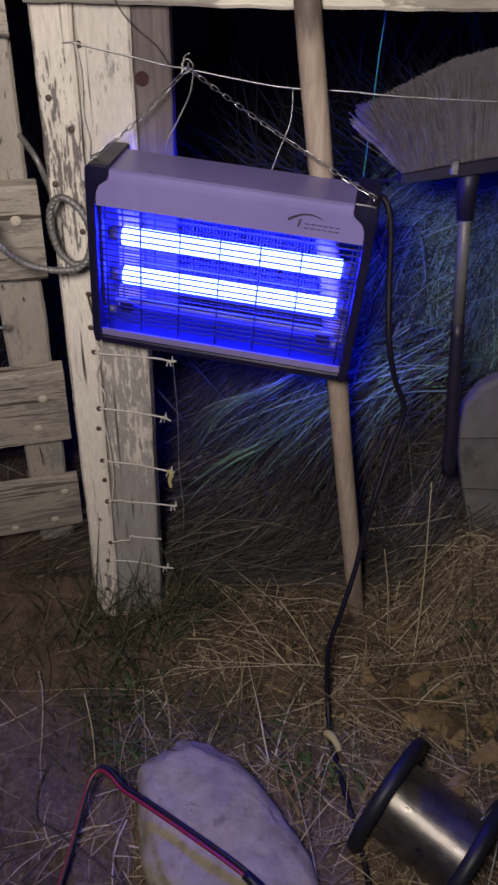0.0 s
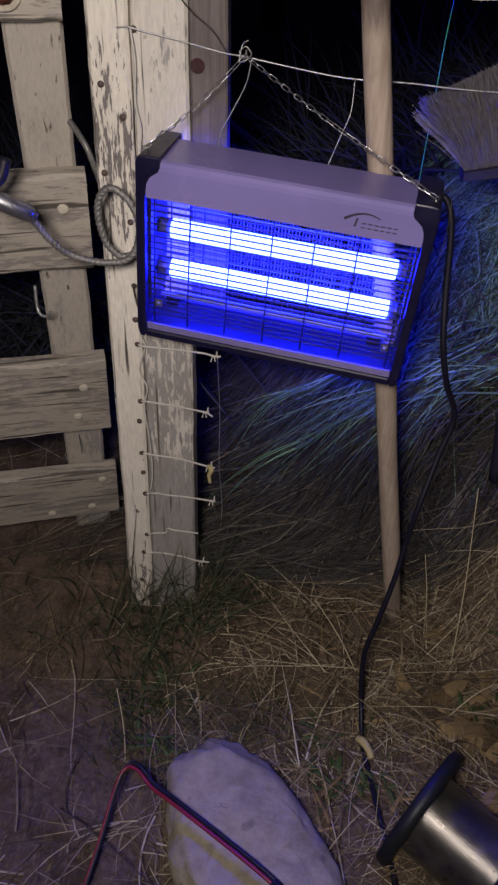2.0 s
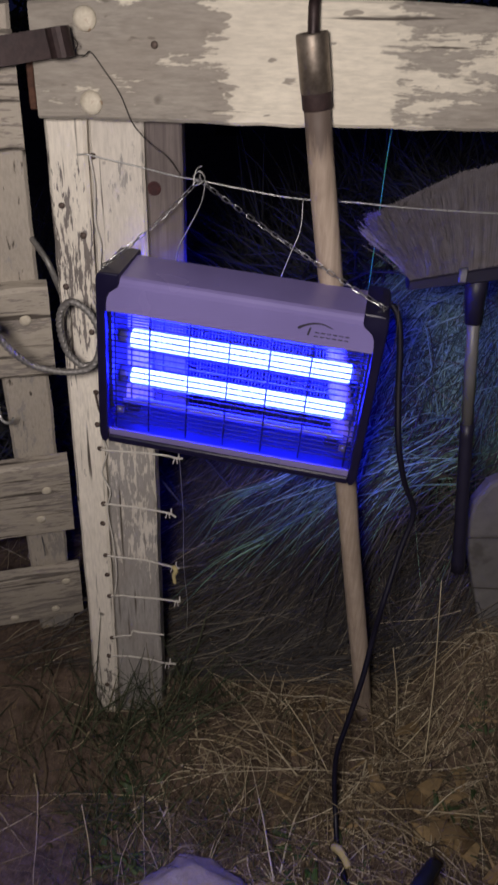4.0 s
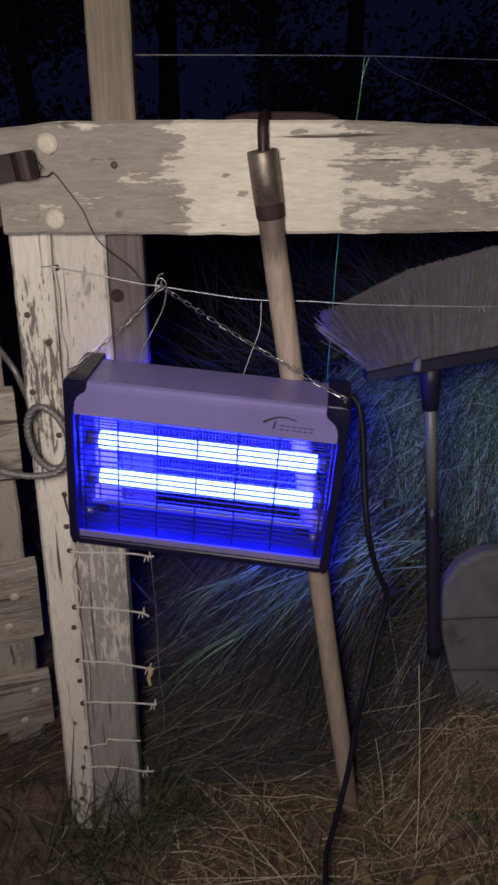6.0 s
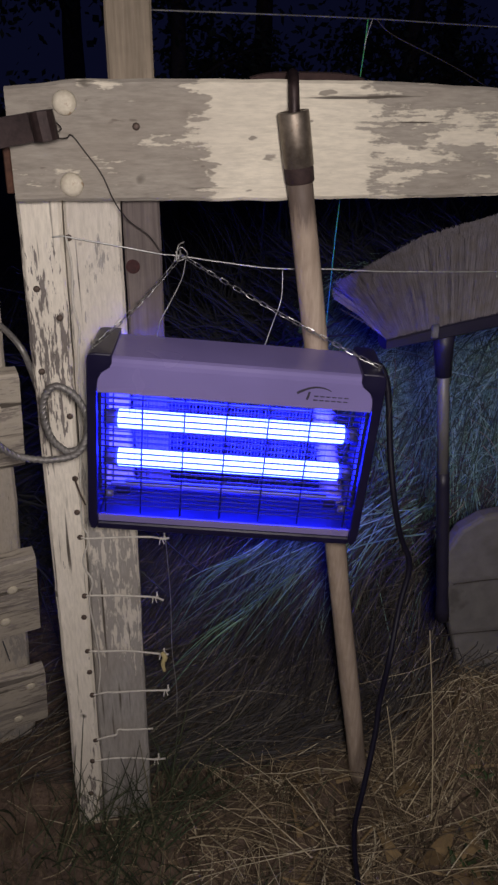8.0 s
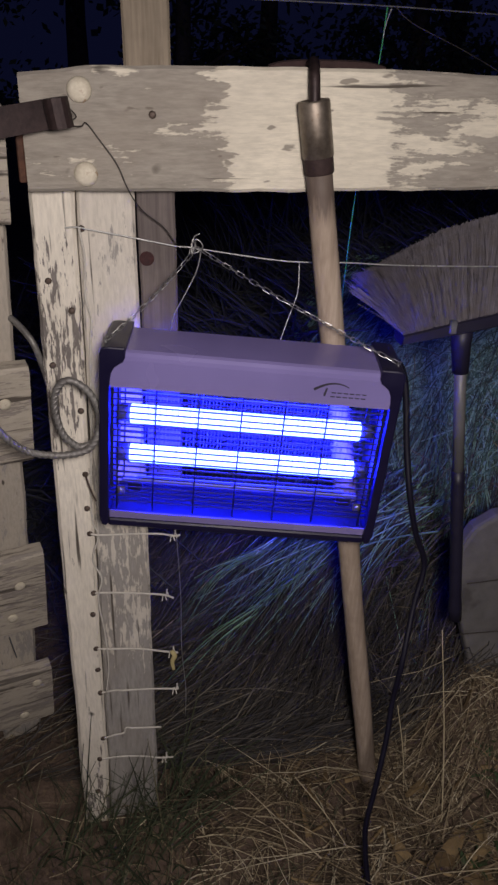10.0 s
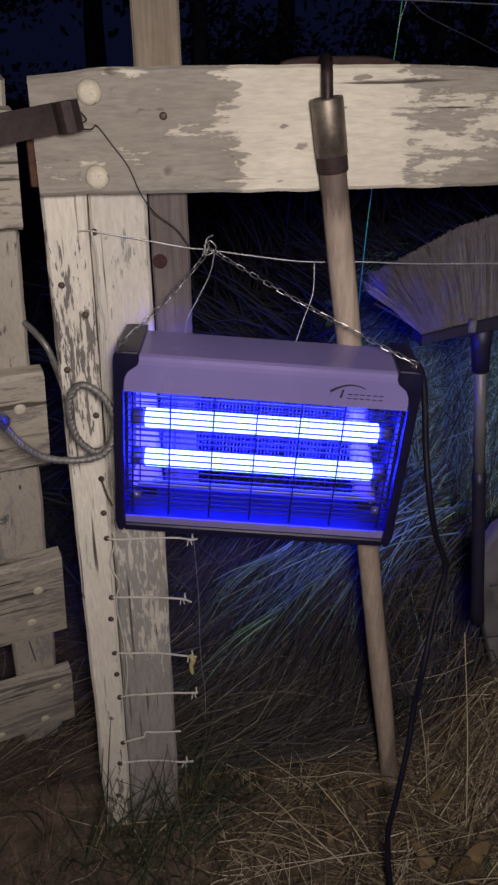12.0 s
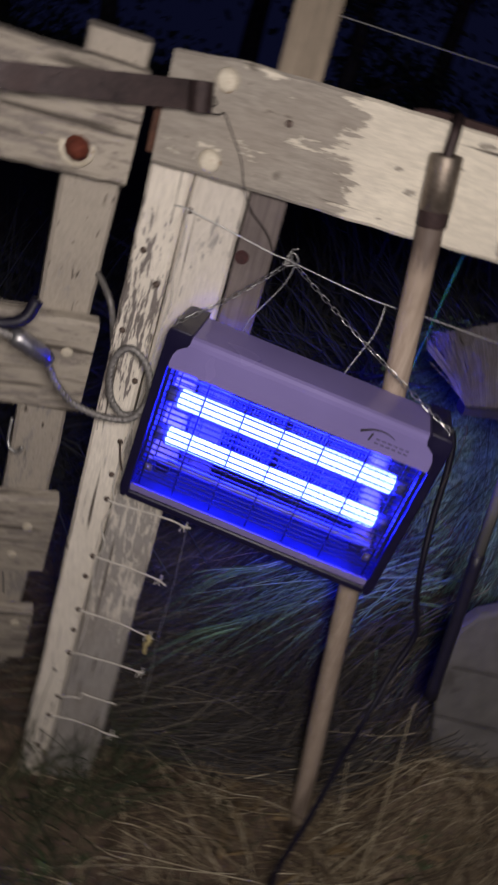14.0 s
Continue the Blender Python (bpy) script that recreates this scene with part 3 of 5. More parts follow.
def build_wires():
    strands = (
        ("long", [(-0.034, 0.034, 1.090), (-0.018, 0.033, 1.091), (0.0, 0.034, 1.087), (0.05, 0.036, 1.077), (0.11, 0.034, 1.065), (0.134, 0.03, 1.063), (0.19, 0.034, 1.053), (0.268, 0.034, 1.042), (0.352, 0.034, 1.039), (0.55, 0.034, 1.031), (1.4, 0.034, 1.02)], (0.135, 0.62)),
        ("short", [(-0.035, 0.036, 0.622), (-0.02, 0.030, 0.622), (0.03, 0.038, 0.616), (0.075, 0.04, 0.612), (0.096, 0.03, 0.613), (0.106, 0.028, 0.615)], (0.094,)),
        ("short", [(-0.037, 0.036, 0.510), (-0.02, 0.034, 0.511), (0.03, 0.040, 0.502), (0.075, 0.036, 0.498), (0.092, 0.025, 0.498)], (0.078,)),
        ("short", [(-0.041, 0.036, 0.398), (-0.02, 0.034, 0.397), (0.03, 0.040, 0.388), (0.075, 0.03, 0.386), (0.096, 0.02, 0.390)], (0.085,)),
        ("short", [(-0.040, 0.036, 0.302), (-0.015, 0.032, 0.309), (0.0, 0.038, 0.302), (0.045, 0.04, 0.299), (0.094, 0.03, 0.303)], (0.09,)),
        ("short", [(-0.042, 0.036, 0.198), (-0.02, 0.032, 0.208), (-0.005, 0.038, 0.205), (0.0, 0.038, 0.216), (0.015, 0.04, 0.212), (0.062, 0.03, 0.219)], ()),
        ("short", [(-0.051, 0.036, 0.149), (-0.01, 0.036, 0.151), (0.03, 0.04, 0.142), (0.058, 0.04, 0.135), (0.082, 0.038, 0.136)], (0.066,)),
    )
    for kind, pts, barbs in strands:
        w = thing("barbed_wire", pts[0], "galvanised barbed wire strand nailed to the post" if kind == "long" else "cut end of a barbed wire strand nailed to the post", "barbed wire", "fence wires")
        path = smooth_path(pts, 10)
        bm = bmesh.new()
        tube(bm, path, 0.0012 if kind == "long" else 0.0018, 6)
        part("wire", bm, M_GALV if kind == "long" else M_PAINTWIRE, w, "", True)
        for bx in barbs:
            c = min(path, key=lambda q: abs(q.x - bx))
            bm = bmesh.new()
            tube(bm, smooth_path(barb_points(c, 0.010, (1, 0, -0.1)), 4), 0.0010, 5)
            tube(bm, smooth_path(barb_points(c + Vector((0.003, 0, 0)), 0.008, (1, 0.4, 0.3)), 4), 0.0010, 5)
            part("barb", bm, M_GALV if kind == "long" else M_PAINTWIRE, w, "", True)
    for pts, label in (([(0.60, 0.030, 0.483), (0.75, 0.032, 0.486), (1.4, 0.03, 0.48)], "dark fence wire stretched low across the bank"),
                       ([(0.56, 0.03, 0.372), (0.70, 0.03, 0.375), (1.4, 0.03, 0.37)], "dark fence wire stretched low across the bank")):
        bm = bmesh.new()
        tube(bm, smooth_path(pts, 8), 0.0011, 5)
        tagged(mesh_ob("fence_wire", bm, M_TIE, True), label, "wire", "fence wires")
    # wire stapled along the seam of the post
    bm = bmesh.new()
    tube(bm, smooth_path([(-0.016, 0.036, 1.09), (-0.011, 0.033, 1.05), (-0.014, 0.034, 1.0), (-0.008, 0.033, 0.965), (-0.012, 0.034, 0.93), (-0.02, 0.033, 0.80), (-0.03, 0.034, 0.66), (-0.022, 0.033, 0.62),
                          (-0.034, 0.034, 0.575), (-0.022, 0.032, 0.54), (-0.030, 0.034, 0.50), (-0.024, 0.033, 0.43), (-0.022, 0.032, 0.36), (-0.030, 0.033, 0.302)], 6), 0.0016, 5)
    tagged(mesh_ob("staple_wire", bm, M_PAINTWIRE, True), "thin grey wire running down the post's seam", "wire")
    # bent nail that steadies the lamp
    bm = bmesh.new()
    tube(bm, smooth_path([(-0.034, 0.040, 0.728), (-0.033, 0.028, 0.727), (-0.026, 0.012, 0.712), (-0.018, 0.0, 0.698)], 5), 0.0016, 6)
    tagged(mesh_ob("bent_nail", bm, M_NAIL, True), "dark bent nail sticking out of the post", "nail")
    # yellow twine knotted on a wire end
    bm = bmesh.new()
    tube(bm, smooth_path([(0.085, 0.024, 0.392), (0.09, 0.02, 0.384), (0.086, 0.02, 0.372), (0.088, 0.02, 0.355)], 5), lambda t: 0.005 - 0.0028 * abs(t - 0.3), 6)
    tagged(mesh_ob("twine_knot", bm, M_TASSEL, True), "frayed yellow twine knot on a wire end", "twine")
    # thin wire strung above and behind the rail, with the ends tied to it
    high = thing("high_wire", (0.45, 0.30, 1.37), "thin galvanised wire strung above the rail with loose tied ends", "wire", "fence wires")
    for name, pts, r, mat in (
        ("wire", [(0.104, 0.0775, 1.366), (0.20, 0.130, 1.370), (0.45, 0.262, 1.379), (0.68, 0.352, 1.380), (1.8, 0.75, 1.38)], 0.0011, M_GALV),
        ("tied_end", [(0.458, 0.266, 1.379), (0.449, 0.264, 1.352), (0.447, 0.265, 1.335)], 0.0008, M_GALV),
        ("slack_end", [(0.464, 0.268, 1.379), (0.495, 0.27, 1.357), (0.585, 0.28, 1.322), (0.68, 0.29, 1.279), (0.93, 0.3, 1.15)], 0.0008, M_TIE),
    ):
        bm = bmesh.new()
        tube(bm, smooth_path(pts, 8), r, 5)
        part(name, bm, mat, high, "", True)
    # twine and thin wire ends
    for name, pts, r, mat, label in (
        ("stay_wire", [(0.100, 0.03, 0.614), (0.104, 0.031, 0.50), (0.103, 0.03, 0.39), (0.108, 0.032, 0.30), (0.106, 0.03, 0.24)], 0.0006, M_GALV, "thin upright wire tied between the wire ends"),
        ("cyan_twine", [(0.450, 0.263, 1.380), (0.444, 0.268, 1.30), (0.424, 0.282, 1.106), (0.420, 0.305, 0.96), (0.416, 0.325, 0.80)], 0.0011, M_STRING, "cyan baling twine hanging from the high wire behind the rail"),
        ("loop_wire", [(0.146, 0.03, 1.060), (0.139, 0.034, 1.03), (0.121, 0.036, 0.995), (0.105, 0.037, 0.965), (0.099, 0.037, 0.93)], 0.0010, M_GALV, "thin wire hanging from the barbed wire"),
        ("loop_wire", [(0.283, 0.033, 1.041), (0.281, 0.028, 1.00), (0.268, 0.022, 0.965), (0.250, 0.017, 0.915)], 0.0008, M_GALV, "thin wire hanging from the barbed wire"),
    ):
        bm = bmesh.new()
        tube(bm, smooth_path(pts, 8), r, 5)
        tagged(mesh_ob(name, bm, mat, True), label, "wire" if mat is not M_STRING else "twine")


build_wires()


# ---- steel rope looped between gate and post ----
def build_rope():
    lock = thing("steel_rope", (-0.10, 0.0, 0.77), "grey twisted steel rope looped against the post and gate", "steel rope")
    pts = [(-0.24, -0.125, 0.925), (-0.19, -0.115, 0.905), (-0.158, -0.102, 0.893), (-0.136, -0.085, 0.866), (-0.126, -0.075, 0.844), (-0.114, -0.066, 0.825), (-0.097, -0.056, 0.808), (-0.067, -0.048, 0.798), (-0.04, -0.044, 0.797), (-0.021, -0.042, 0.802), (-0.008, -0.04, 0.817), (-0.002, -0.036, 0.842), (-0.005, -0.034, 0.864), (-0.015, -0.034, 0.885), (-0.03, -0.034, 0.898), (-0.042, -0.034, 0.901), (-0.053, -0.034, 0.893), (-0.06, -0.034, 0.875), (-0.06, -0.034, 0.852), (-0.054, -0.033, 0.825), (-0.043, -0.032, 0.809), (-0.032, -0.03, 0.801), (-0.017, -0.026, 0.804), (-0.004, -0.02, 0.816)]
    bm = bmesh.new()
    tube(bm, smooth_path(pts, 9), 0.0046, 8)
    part("rope", bm, M_CABLE, lock, "", True)
    core = smooth_path(pts, 14)
    run = list(itertools.accumulate([0.0] + [(q - p).length for p, q in zip(core, core[1:])]))
    for k in range(3):
        bm = bmesh.new()
        line = []
        for i, q in enumerate(core):
            ahead = (core[min(i + 1, len(core) - 1)] - core[max(i - 1, 0)]).normalized()
            a = Vector((0, 1, 0)).cross(ahead).normalized()
            b = ahead.cross(a)
            w = run[i] * 2 * math.pi / 0.024 + k * 2.094
            line.append(q + 0.0034 * (math.cos(w) * a + math.sin(w) * b))
        tube(bm, line, 0.0021, 5)
        part("strand", bm, M_CABLE, lock, "", True)
    bm = bmesh.new()
    tube(bm, [(-0.180, -0.111, 0.902), (-0.172, -0.106, 0.899), (-0.141, -0.089, 0.879), (-0.134, -0.084, 0.871)], lambda t: 0.0125 if 0.1 < t < 0.9 else 0.009, 12)
    part("clamp", bm, M_CHAIN, lock, "shiny crimped steel clamp", True)
    bm = bmesh.new()
    tube(bm, smooth_path([(-0.34, -0.16, 0.94), (-0.27, -0.135, 0.93), (-0.205, -0.118, 0.915), (-0.172, -0.10, 0.922), (-0.16, -0.09, 0.95)], 5), 0.0085, 8)
    part("sleeve", bm, M_CORD_HAZED, lock, "dark rubber sleeve", True)
    bm = bmesh.new()
    tube(bm, smooth_path([(-0.150, 0.13, 0.955), (-0.120, 0.07, 0.958), (-0.094, 0.045, 0.935), (-0.084, 0.05, 0.90), (-0.08, 0.07, 0.86)], 8), 0.0046, 8)
    part("rope_end", bm, M_CABLE, lock, "", True)


build_rope()


# ---- the insect lamp ----
ZAP = pose(-0.0125, -0.0388, 0.6872, 5.4, 4.7, -6.6) @ Matrix.Diagonal((1.0, 1, 1.063, 1))
W, D = 0.400, 0.092


def build_lamp():
    lamp = thing("bug_zapper", ZAP, "switched-on bug zapper with grey hood and glowing blue tubes", "bug zapper")

    def add(name, bm, mat, label="", smooth=False, parent=lamp):
        return part(name, bm, mat, parent, label, smooth, local=True)

    # hood: a bent sheet with a rounded front edge
    prof = [(0.000, 0.203), (0.000, 0.240), (0.001, 0.2455), (0.004, 0.2495), (0.009, 0.2515), (0.083, 0.2535), (0.088, 0.2515), (0.091, 0.2475), (0.092, 0.242), (0.092, 0.203)]
    inner = [(0.0905, 0.203), (0.0905, 0.241), (0.087, 0.249), (0.082, 0.2512), (0.010, 0.2492), (0.0048, 0.2472), (0.0016, 0.241), (0.0016, 0.203)]
    bm = bmesh.new()
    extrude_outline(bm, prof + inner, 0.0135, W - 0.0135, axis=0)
    add("hood", bm, M_HOOD_GLOW_TINT, "grey enamelled sheet metal hood with violet lamp glow painted in")
    # black end caps with a shoulder that curves down into the hood
    edge = [(0.0, 0.010), (0.0, 0.246), (0.0015, 0.2525), (0.005, 0.2562), (0.012, 0.2575), (0.0335, 0.2575), (0.0335, 0.244), (0.031, 0.2385), (0.026, 0.235), (0.0195, 0.230), (0.0155, 0.222), (0.014, 0.212), (0.014, 0.0), (0.010, -0.006), (0.004, -0.004)]
    for flip in (False, True):
        bm = bmesh.new()
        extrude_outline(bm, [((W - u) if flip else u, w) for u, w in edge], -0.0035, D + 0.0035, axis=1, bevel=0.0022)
        cap = add("end_cap", bm, M_BLACK_HAZED, "black plastic end cap")
        bm = bmesh.new()
        u = W - 0.008 if flip else 0.008
        tube(bm, [(u, 0.012, 0.252), (u - 0.003, 0.014, 0.262), (u + 0.003, 0.02, 0.262), (u, 0.022, 0.252)], 0.0012, 6)
        add("eyelet", bm, M_CHAIN, "small metal eyelet", True, cap)
    # bottom: black frame, grey lip, shallow tray
    bm = bmesh.new()
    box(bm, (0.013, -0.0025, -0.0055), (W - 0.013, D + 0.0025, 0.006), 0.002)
    add("base", bm, M_BLACK_HAZED)
    for v0, v1 in ((0.0005, 0.0035), (D - 0.0035, D - 0.0005)):
        bm = bmesh.new()
        foot = 0.0016 if v0 < 0.05 else -0.0016
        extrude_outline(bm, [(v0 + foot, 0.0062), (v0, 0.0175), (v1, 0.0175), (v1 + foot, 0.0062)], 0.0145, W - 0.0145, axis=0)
        add("lip", bm, M_HOOD_GLOW_TINT, "grey metal lip with violet lamp glow painted in")
    bm = bmesh.new()
    box(bm, (0.0145, 0.004, 0.0065), (W - 0.0145, D - 0.004, 0.012), 0.001)
    add("tray", bm, M_TRAY, "sheet metal catch tray")
    # guards
    bar = bmesh.new()
    tube(bar, [(0.0145, 0, 0), (W - 0.0145, 0, 0)], 0.00105, 5)
    bar_mesh = bpy.data.meshes.new("guard_bar")
    bar.to_mesh(bar_mesh)
    bar.free()
    bar_mesh.materials.append(M_GUARD)
    up = bmesh.new()
    tube(up, [(0, 0, 0.018), (0, 0, 0.2045)], 0.0011, 5)
    up_mesh = bpy.data.meshes.new("guard_upright")
    up.to_mesh(up_mesh)
    up.free()
    up_mesh.materials.append(M_GUARD)
    for v in (0.006, D - 0.006):
        for k in range(20):
            w = 0.026 + 0.0088 * k
            inset = 0.010 * (1 - step(w, 0.02, 0.075))
            ob = new("guard_bar", bar_mesh)
            ob.parent = lamp
            ob.location = (0, v + (inset if v < 0.05 else -inset), w)
        for u in (0.024, 0.075, 0.133, 0.191, 0.249, 0.307, 0.376):
            ob = new("guard_upright", up_mesh)
            ob.parent = lamp
            ob.location = (u, v + (0.0015 if v < 0.05 else -0.0015), 0)
    # charged inner grids, one part each
    for v, n in ((0.023, 36), (0.075, 58)):
        bm = bmesh.new()
        for k in range(n):
            u = 0.055 + 0.29 * k / (n - 1)
            box(bm, (u - 0.00025, v - 0.00025, 0.060), (u + 0.00025, v + 0.00025, 0.203))
        for w in ((0.060, 0.0625, 0.199) if v < 0.05 else (0.060, 0.0625, 0.095, 0.130, 0.165, 0.199)):
            box(bm, (0.050, v - 0.0008, w - 0.0007), (0.350, v + 0.0008, w + 0.0007))
        grid = part("inner_grid", bm, M_GRID, lamp, "fine bright metal killing grid", local=True, kind="stuff")
    # support rails, terminal blocks, screws
    for v in (0.023, 0.075):
        bm = bmesh.new()
        box(bm, (0.030, v - 0.003, 0.054), (W - 0.030, v + 0.003, 0.059), 0.001)
        add("grid_rail", bm, M_GRID)
    for u in (0.029, W - 0.029):
        bm = bmesh.new()
        box(bm, (u - 0.006, 0.009, 0.0405), (u + 0.006, 0.013, 0.0525), 0.0012)
        tab = add("screw_tab", bm, M_FERRULE, "bright metal tab")
        bm = bmesh.new()
        lathe(bm, ((0.0036, 0.0), (0.0036, 0.0018), (0.0022, 0.0028), (0.0006, 0.003)), pose(u, 0.009, 0.0465, 90, 0, 0), 12)
        add("screw", bm, M_CHAIN, "", True, tab)
        bm = bmesh.new()
        s = 0.022 if u < 0.2 else -0.022
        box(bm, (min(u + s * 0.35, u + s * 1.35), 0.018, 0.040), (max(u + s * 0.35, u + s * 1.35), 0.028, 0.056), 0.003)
        add("terminal", bm, M_BLACK_HAZED)
    # pale inner end panels that hold the sockets
    for u in (0.0165, W - 0.0165):
        bm = bmesh.new()
        box(bm, (u - 0.0015, 0.010, 0.050), (u + 0.0015, D - 0.010, 0.203))
        add("end_panel", bm, M_TRAY)
    # tubes
    for w in (0.084, 0.144):
        bm = bmesh.new()
        m = pose(0.036, 0.050, w, 0, 90, 0)
        lathe(bm, ((0.010, 0.0), (0.0128, 0.0008), (0.0132, 0.003), (0.0132, 0.325), (0.0128, 0.3272), (0.010, 0.328)), m, 20)
        t = add("tube", bm, M_TUBE, "glowing blue-white ultraviolet tube", True)
        for u0, u1 in ((0.018, 0.036), (0.364, 0.382)):
            bm = bmesh.new()
            lathe(bm, ((0.010, 0.0), (0.0115, 0.002), (0.0115, 0.014), (0.006, 0.0178)) if u0 < 0.2 else ((0.006, 0.0), (0.0115, 0.004), (0.0115, 0.016), (0.010, 0.018)), pose(u0, 0.050, w, 0, 90, 0), 14)
            add("socket", bm, M_SOCKET, "", True, t)
    # maker's mark: a swoosh over a row of plain bars
    bm = bmesh.new()
    def stroke(pts, width):
        for (a, b), (c, d) in zip(pts, pts[1:]):
            p, q = Vector((a, 0, b)), Vector((c, 0, d))
            n = (q - p).normalized().cross(Vector((0, 1, 0))) * width / 2
            f = bm.faces.new([bm.verts.new(r + Vector((0, -0.0006, 0))) for r in (p - n, q - n, q + n, p + n)])
            back = [bm.verts.new(r + Vector((0, 0.0004, 0))) for r in (p - n, q - n, q + n, p + n)]
            fv = list(f.verts)
            for i in range(4):
                bm.faces.new((fv[i], back[i], back[(i + 1) % 4], fv[(i + 1) % 4]))
    arc = [(0.282 + 0.046 * t, 0.2232 + 0.016 * math.sin(math.pi * (0.12 + 0.62 * t)) - 0.0062) for t in [i / 12 for i in range(13)]]
    for i in range(12):
        stroke(arc[i:i + 2], 0.0028 * (1 - i / 13.0) + 0.0006)
    stroke([(0.299, 0.2260), (0.2965, 0.2150)], 0.0028)
    u = 0.305
    for k in range(6):
        for h in (0.2150, 0.2205):
            stroke([(u + 0.1 * (h - 0.215), h), (u + 0.0058 + 0.1 * (h - 0.215), h)], 0.0013)
        u += 0.0082
    bmesh.ops.recalc_face_normals(bm, faces=bm.faces[:])
    add("maker_mark", bm, M_LOGO, "dark printed swoosh mark")
    return lamp


build_lamp()


# ---- hanging chain ----
def build_chain():
    chain = thing("hanging_chain", (0.137, 0.02, 1.07), "thin twisted steel chain hooked over the wire, holding the zapper", "chain")
    bm = bmesh.new()
    n, half, r = 14, 0.0040, 0.0025
    line = []
    for k in range(n):
        a = 2 * math.pi * k / n
        line.append(Vector((r * math.sin(a), 0, r * math.cos(a) + (half if math.cos(a) > 0 else -half))))
    rings = []
    for k in range(n):
        ahead = (line[(k + 1) % n] - line[k - 1]).normalized()
        out = ahead.cross(Vector((0, 1, 0)))
        rings.append([bm.verts.new(line[k] + 0.00062 * (math.cos(2 * math.pi * j / 5) * out + math.sin(2 * math.pi * j / 5) * Vector((0, 1, 0)))) for j in range(5)])
    for k in range(n):
        for j in range(5):
            bm.faces.new((rings[k][j], rings[k][(j + 1) % 5], rings[(k + 1) % n][(j + 1) % 5], rings[(k + 1) % n][j]))
    bmesh.ops.recalc_face_normals(bm, faces=bm.faces[:])
    me = bpy.data.meshes.new("link")
    bm.to_mesh(me)
    bm.free()
    me.materials.append(M_CHAIN)
    left = ZAP @ Vector((0.008, 0.017, 0.260))
    right = ZAP @ Vector((W - 0.008, 0.017, 0.260))
    top = Vector((0.139, 0.014, 1.066))
    for a, b, sag in ((left, top, 0.006), (top, right, 0.004)):
        length = (b - a).length
        count = round(length / 0.0104)
        for k in range(count):
            t = (k + 0.5) / count
            q = a.lerp(b, t) - Vector((0, 0, sag * 4 * t * (1 - t)))
            way = (b - a).normalized() - Vector((0, 0, sag * 4 * (1 - 2 * t) / length))
            turn = way.to_track_quat("Z", "Y").to_matrix().to_4x4()
            shared("link", me, chain, Matrix.Translation(q) @ turn @ Matrix.Rotation(radians(90 * (k % 2) + 25 + 6 * k), 4, "Z"))
    bm = bmesh.new()
    tube(bm, smooth_path([top + Vector(d) for d in ((-0.008, 0, 0.004), (0, 0.006, 0.010), (0.008, 0.002, 0.002), (0.002, -0.006, -0.004), (-0.007, -0.002, -0.006), (-0.004, 0.004, 0.012), (0.004, 0, 0.018))], 5), 0.0010, 5)
    part("hook_wire", bm, M_GALV, chain, "twisted wire at the chain's peak", True)
    bm = bmesh.new()
    tube(bm, smooth_path([right + Vector((0.004, 0, 0.006)), (0.4095, -0.108, 0.948), (0.4125, -0.112, 0.925), (0.4125, -0.111, 0.890), (0.4085, -0.108, 0.851)], 6), 0.0005, 5)
    part("loose_wire", bm, M_TIE, chain, "thin loose wire hanging from the chain's end", True)


build_chain()


# ---- power cord ----
def build_cord():
    cord = thing("power_cord", (0.42, -0.1, 0.0), "black rubber power cord hanging from the zapper to the ground", "power cord")
    pts = [(0.392, -0.030, 0.905), (0.412, -0.032, 0.915), (0.425, -0.036, 0.895), (0.431, -0.042, 0.855), (0.435, -0.052, 0.789), (0.442, -0.068, 0.716), (0.458, -0.066, 0.650), (0.481, -0.058, 0.588), (0.466, -0.072, 0.522), (0.444, -0.105, 0.434),
           (0.435, -0.106, 0.357), (0.426, -0.122, 0.300), (0.406, -0.147, 0.216), (0.391, -0.163, 0.155), (0.390, -0.180, 0.10), (0.3945, -0.205, 0.05), (0.400, -0.263, 0.022), (0.420, -0.36, 0.02), (0.448, -0.505, 0.02), (0.46, -0.75, 0.018)]
    bm = bmesh.new()
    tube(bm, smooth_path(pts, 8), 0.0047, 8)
    part("cord", bm, M_CORD_HAZED, cord, "", True)
    bm = bmesh.new()
    tube(bm, smooth_path([(0.390, -0.255, 0.030), (0.398, -0.262, 0.036), (0.408, -0.275, 0.034), (0.414, -0.29, 0.03)], 4), lambda t: 0.0075 - 0.003 * abs(t - 0.4), 8)
    part("tie", bm, M_TASSEL, cord, "pale paper tie round the cord", True)


build_cord()


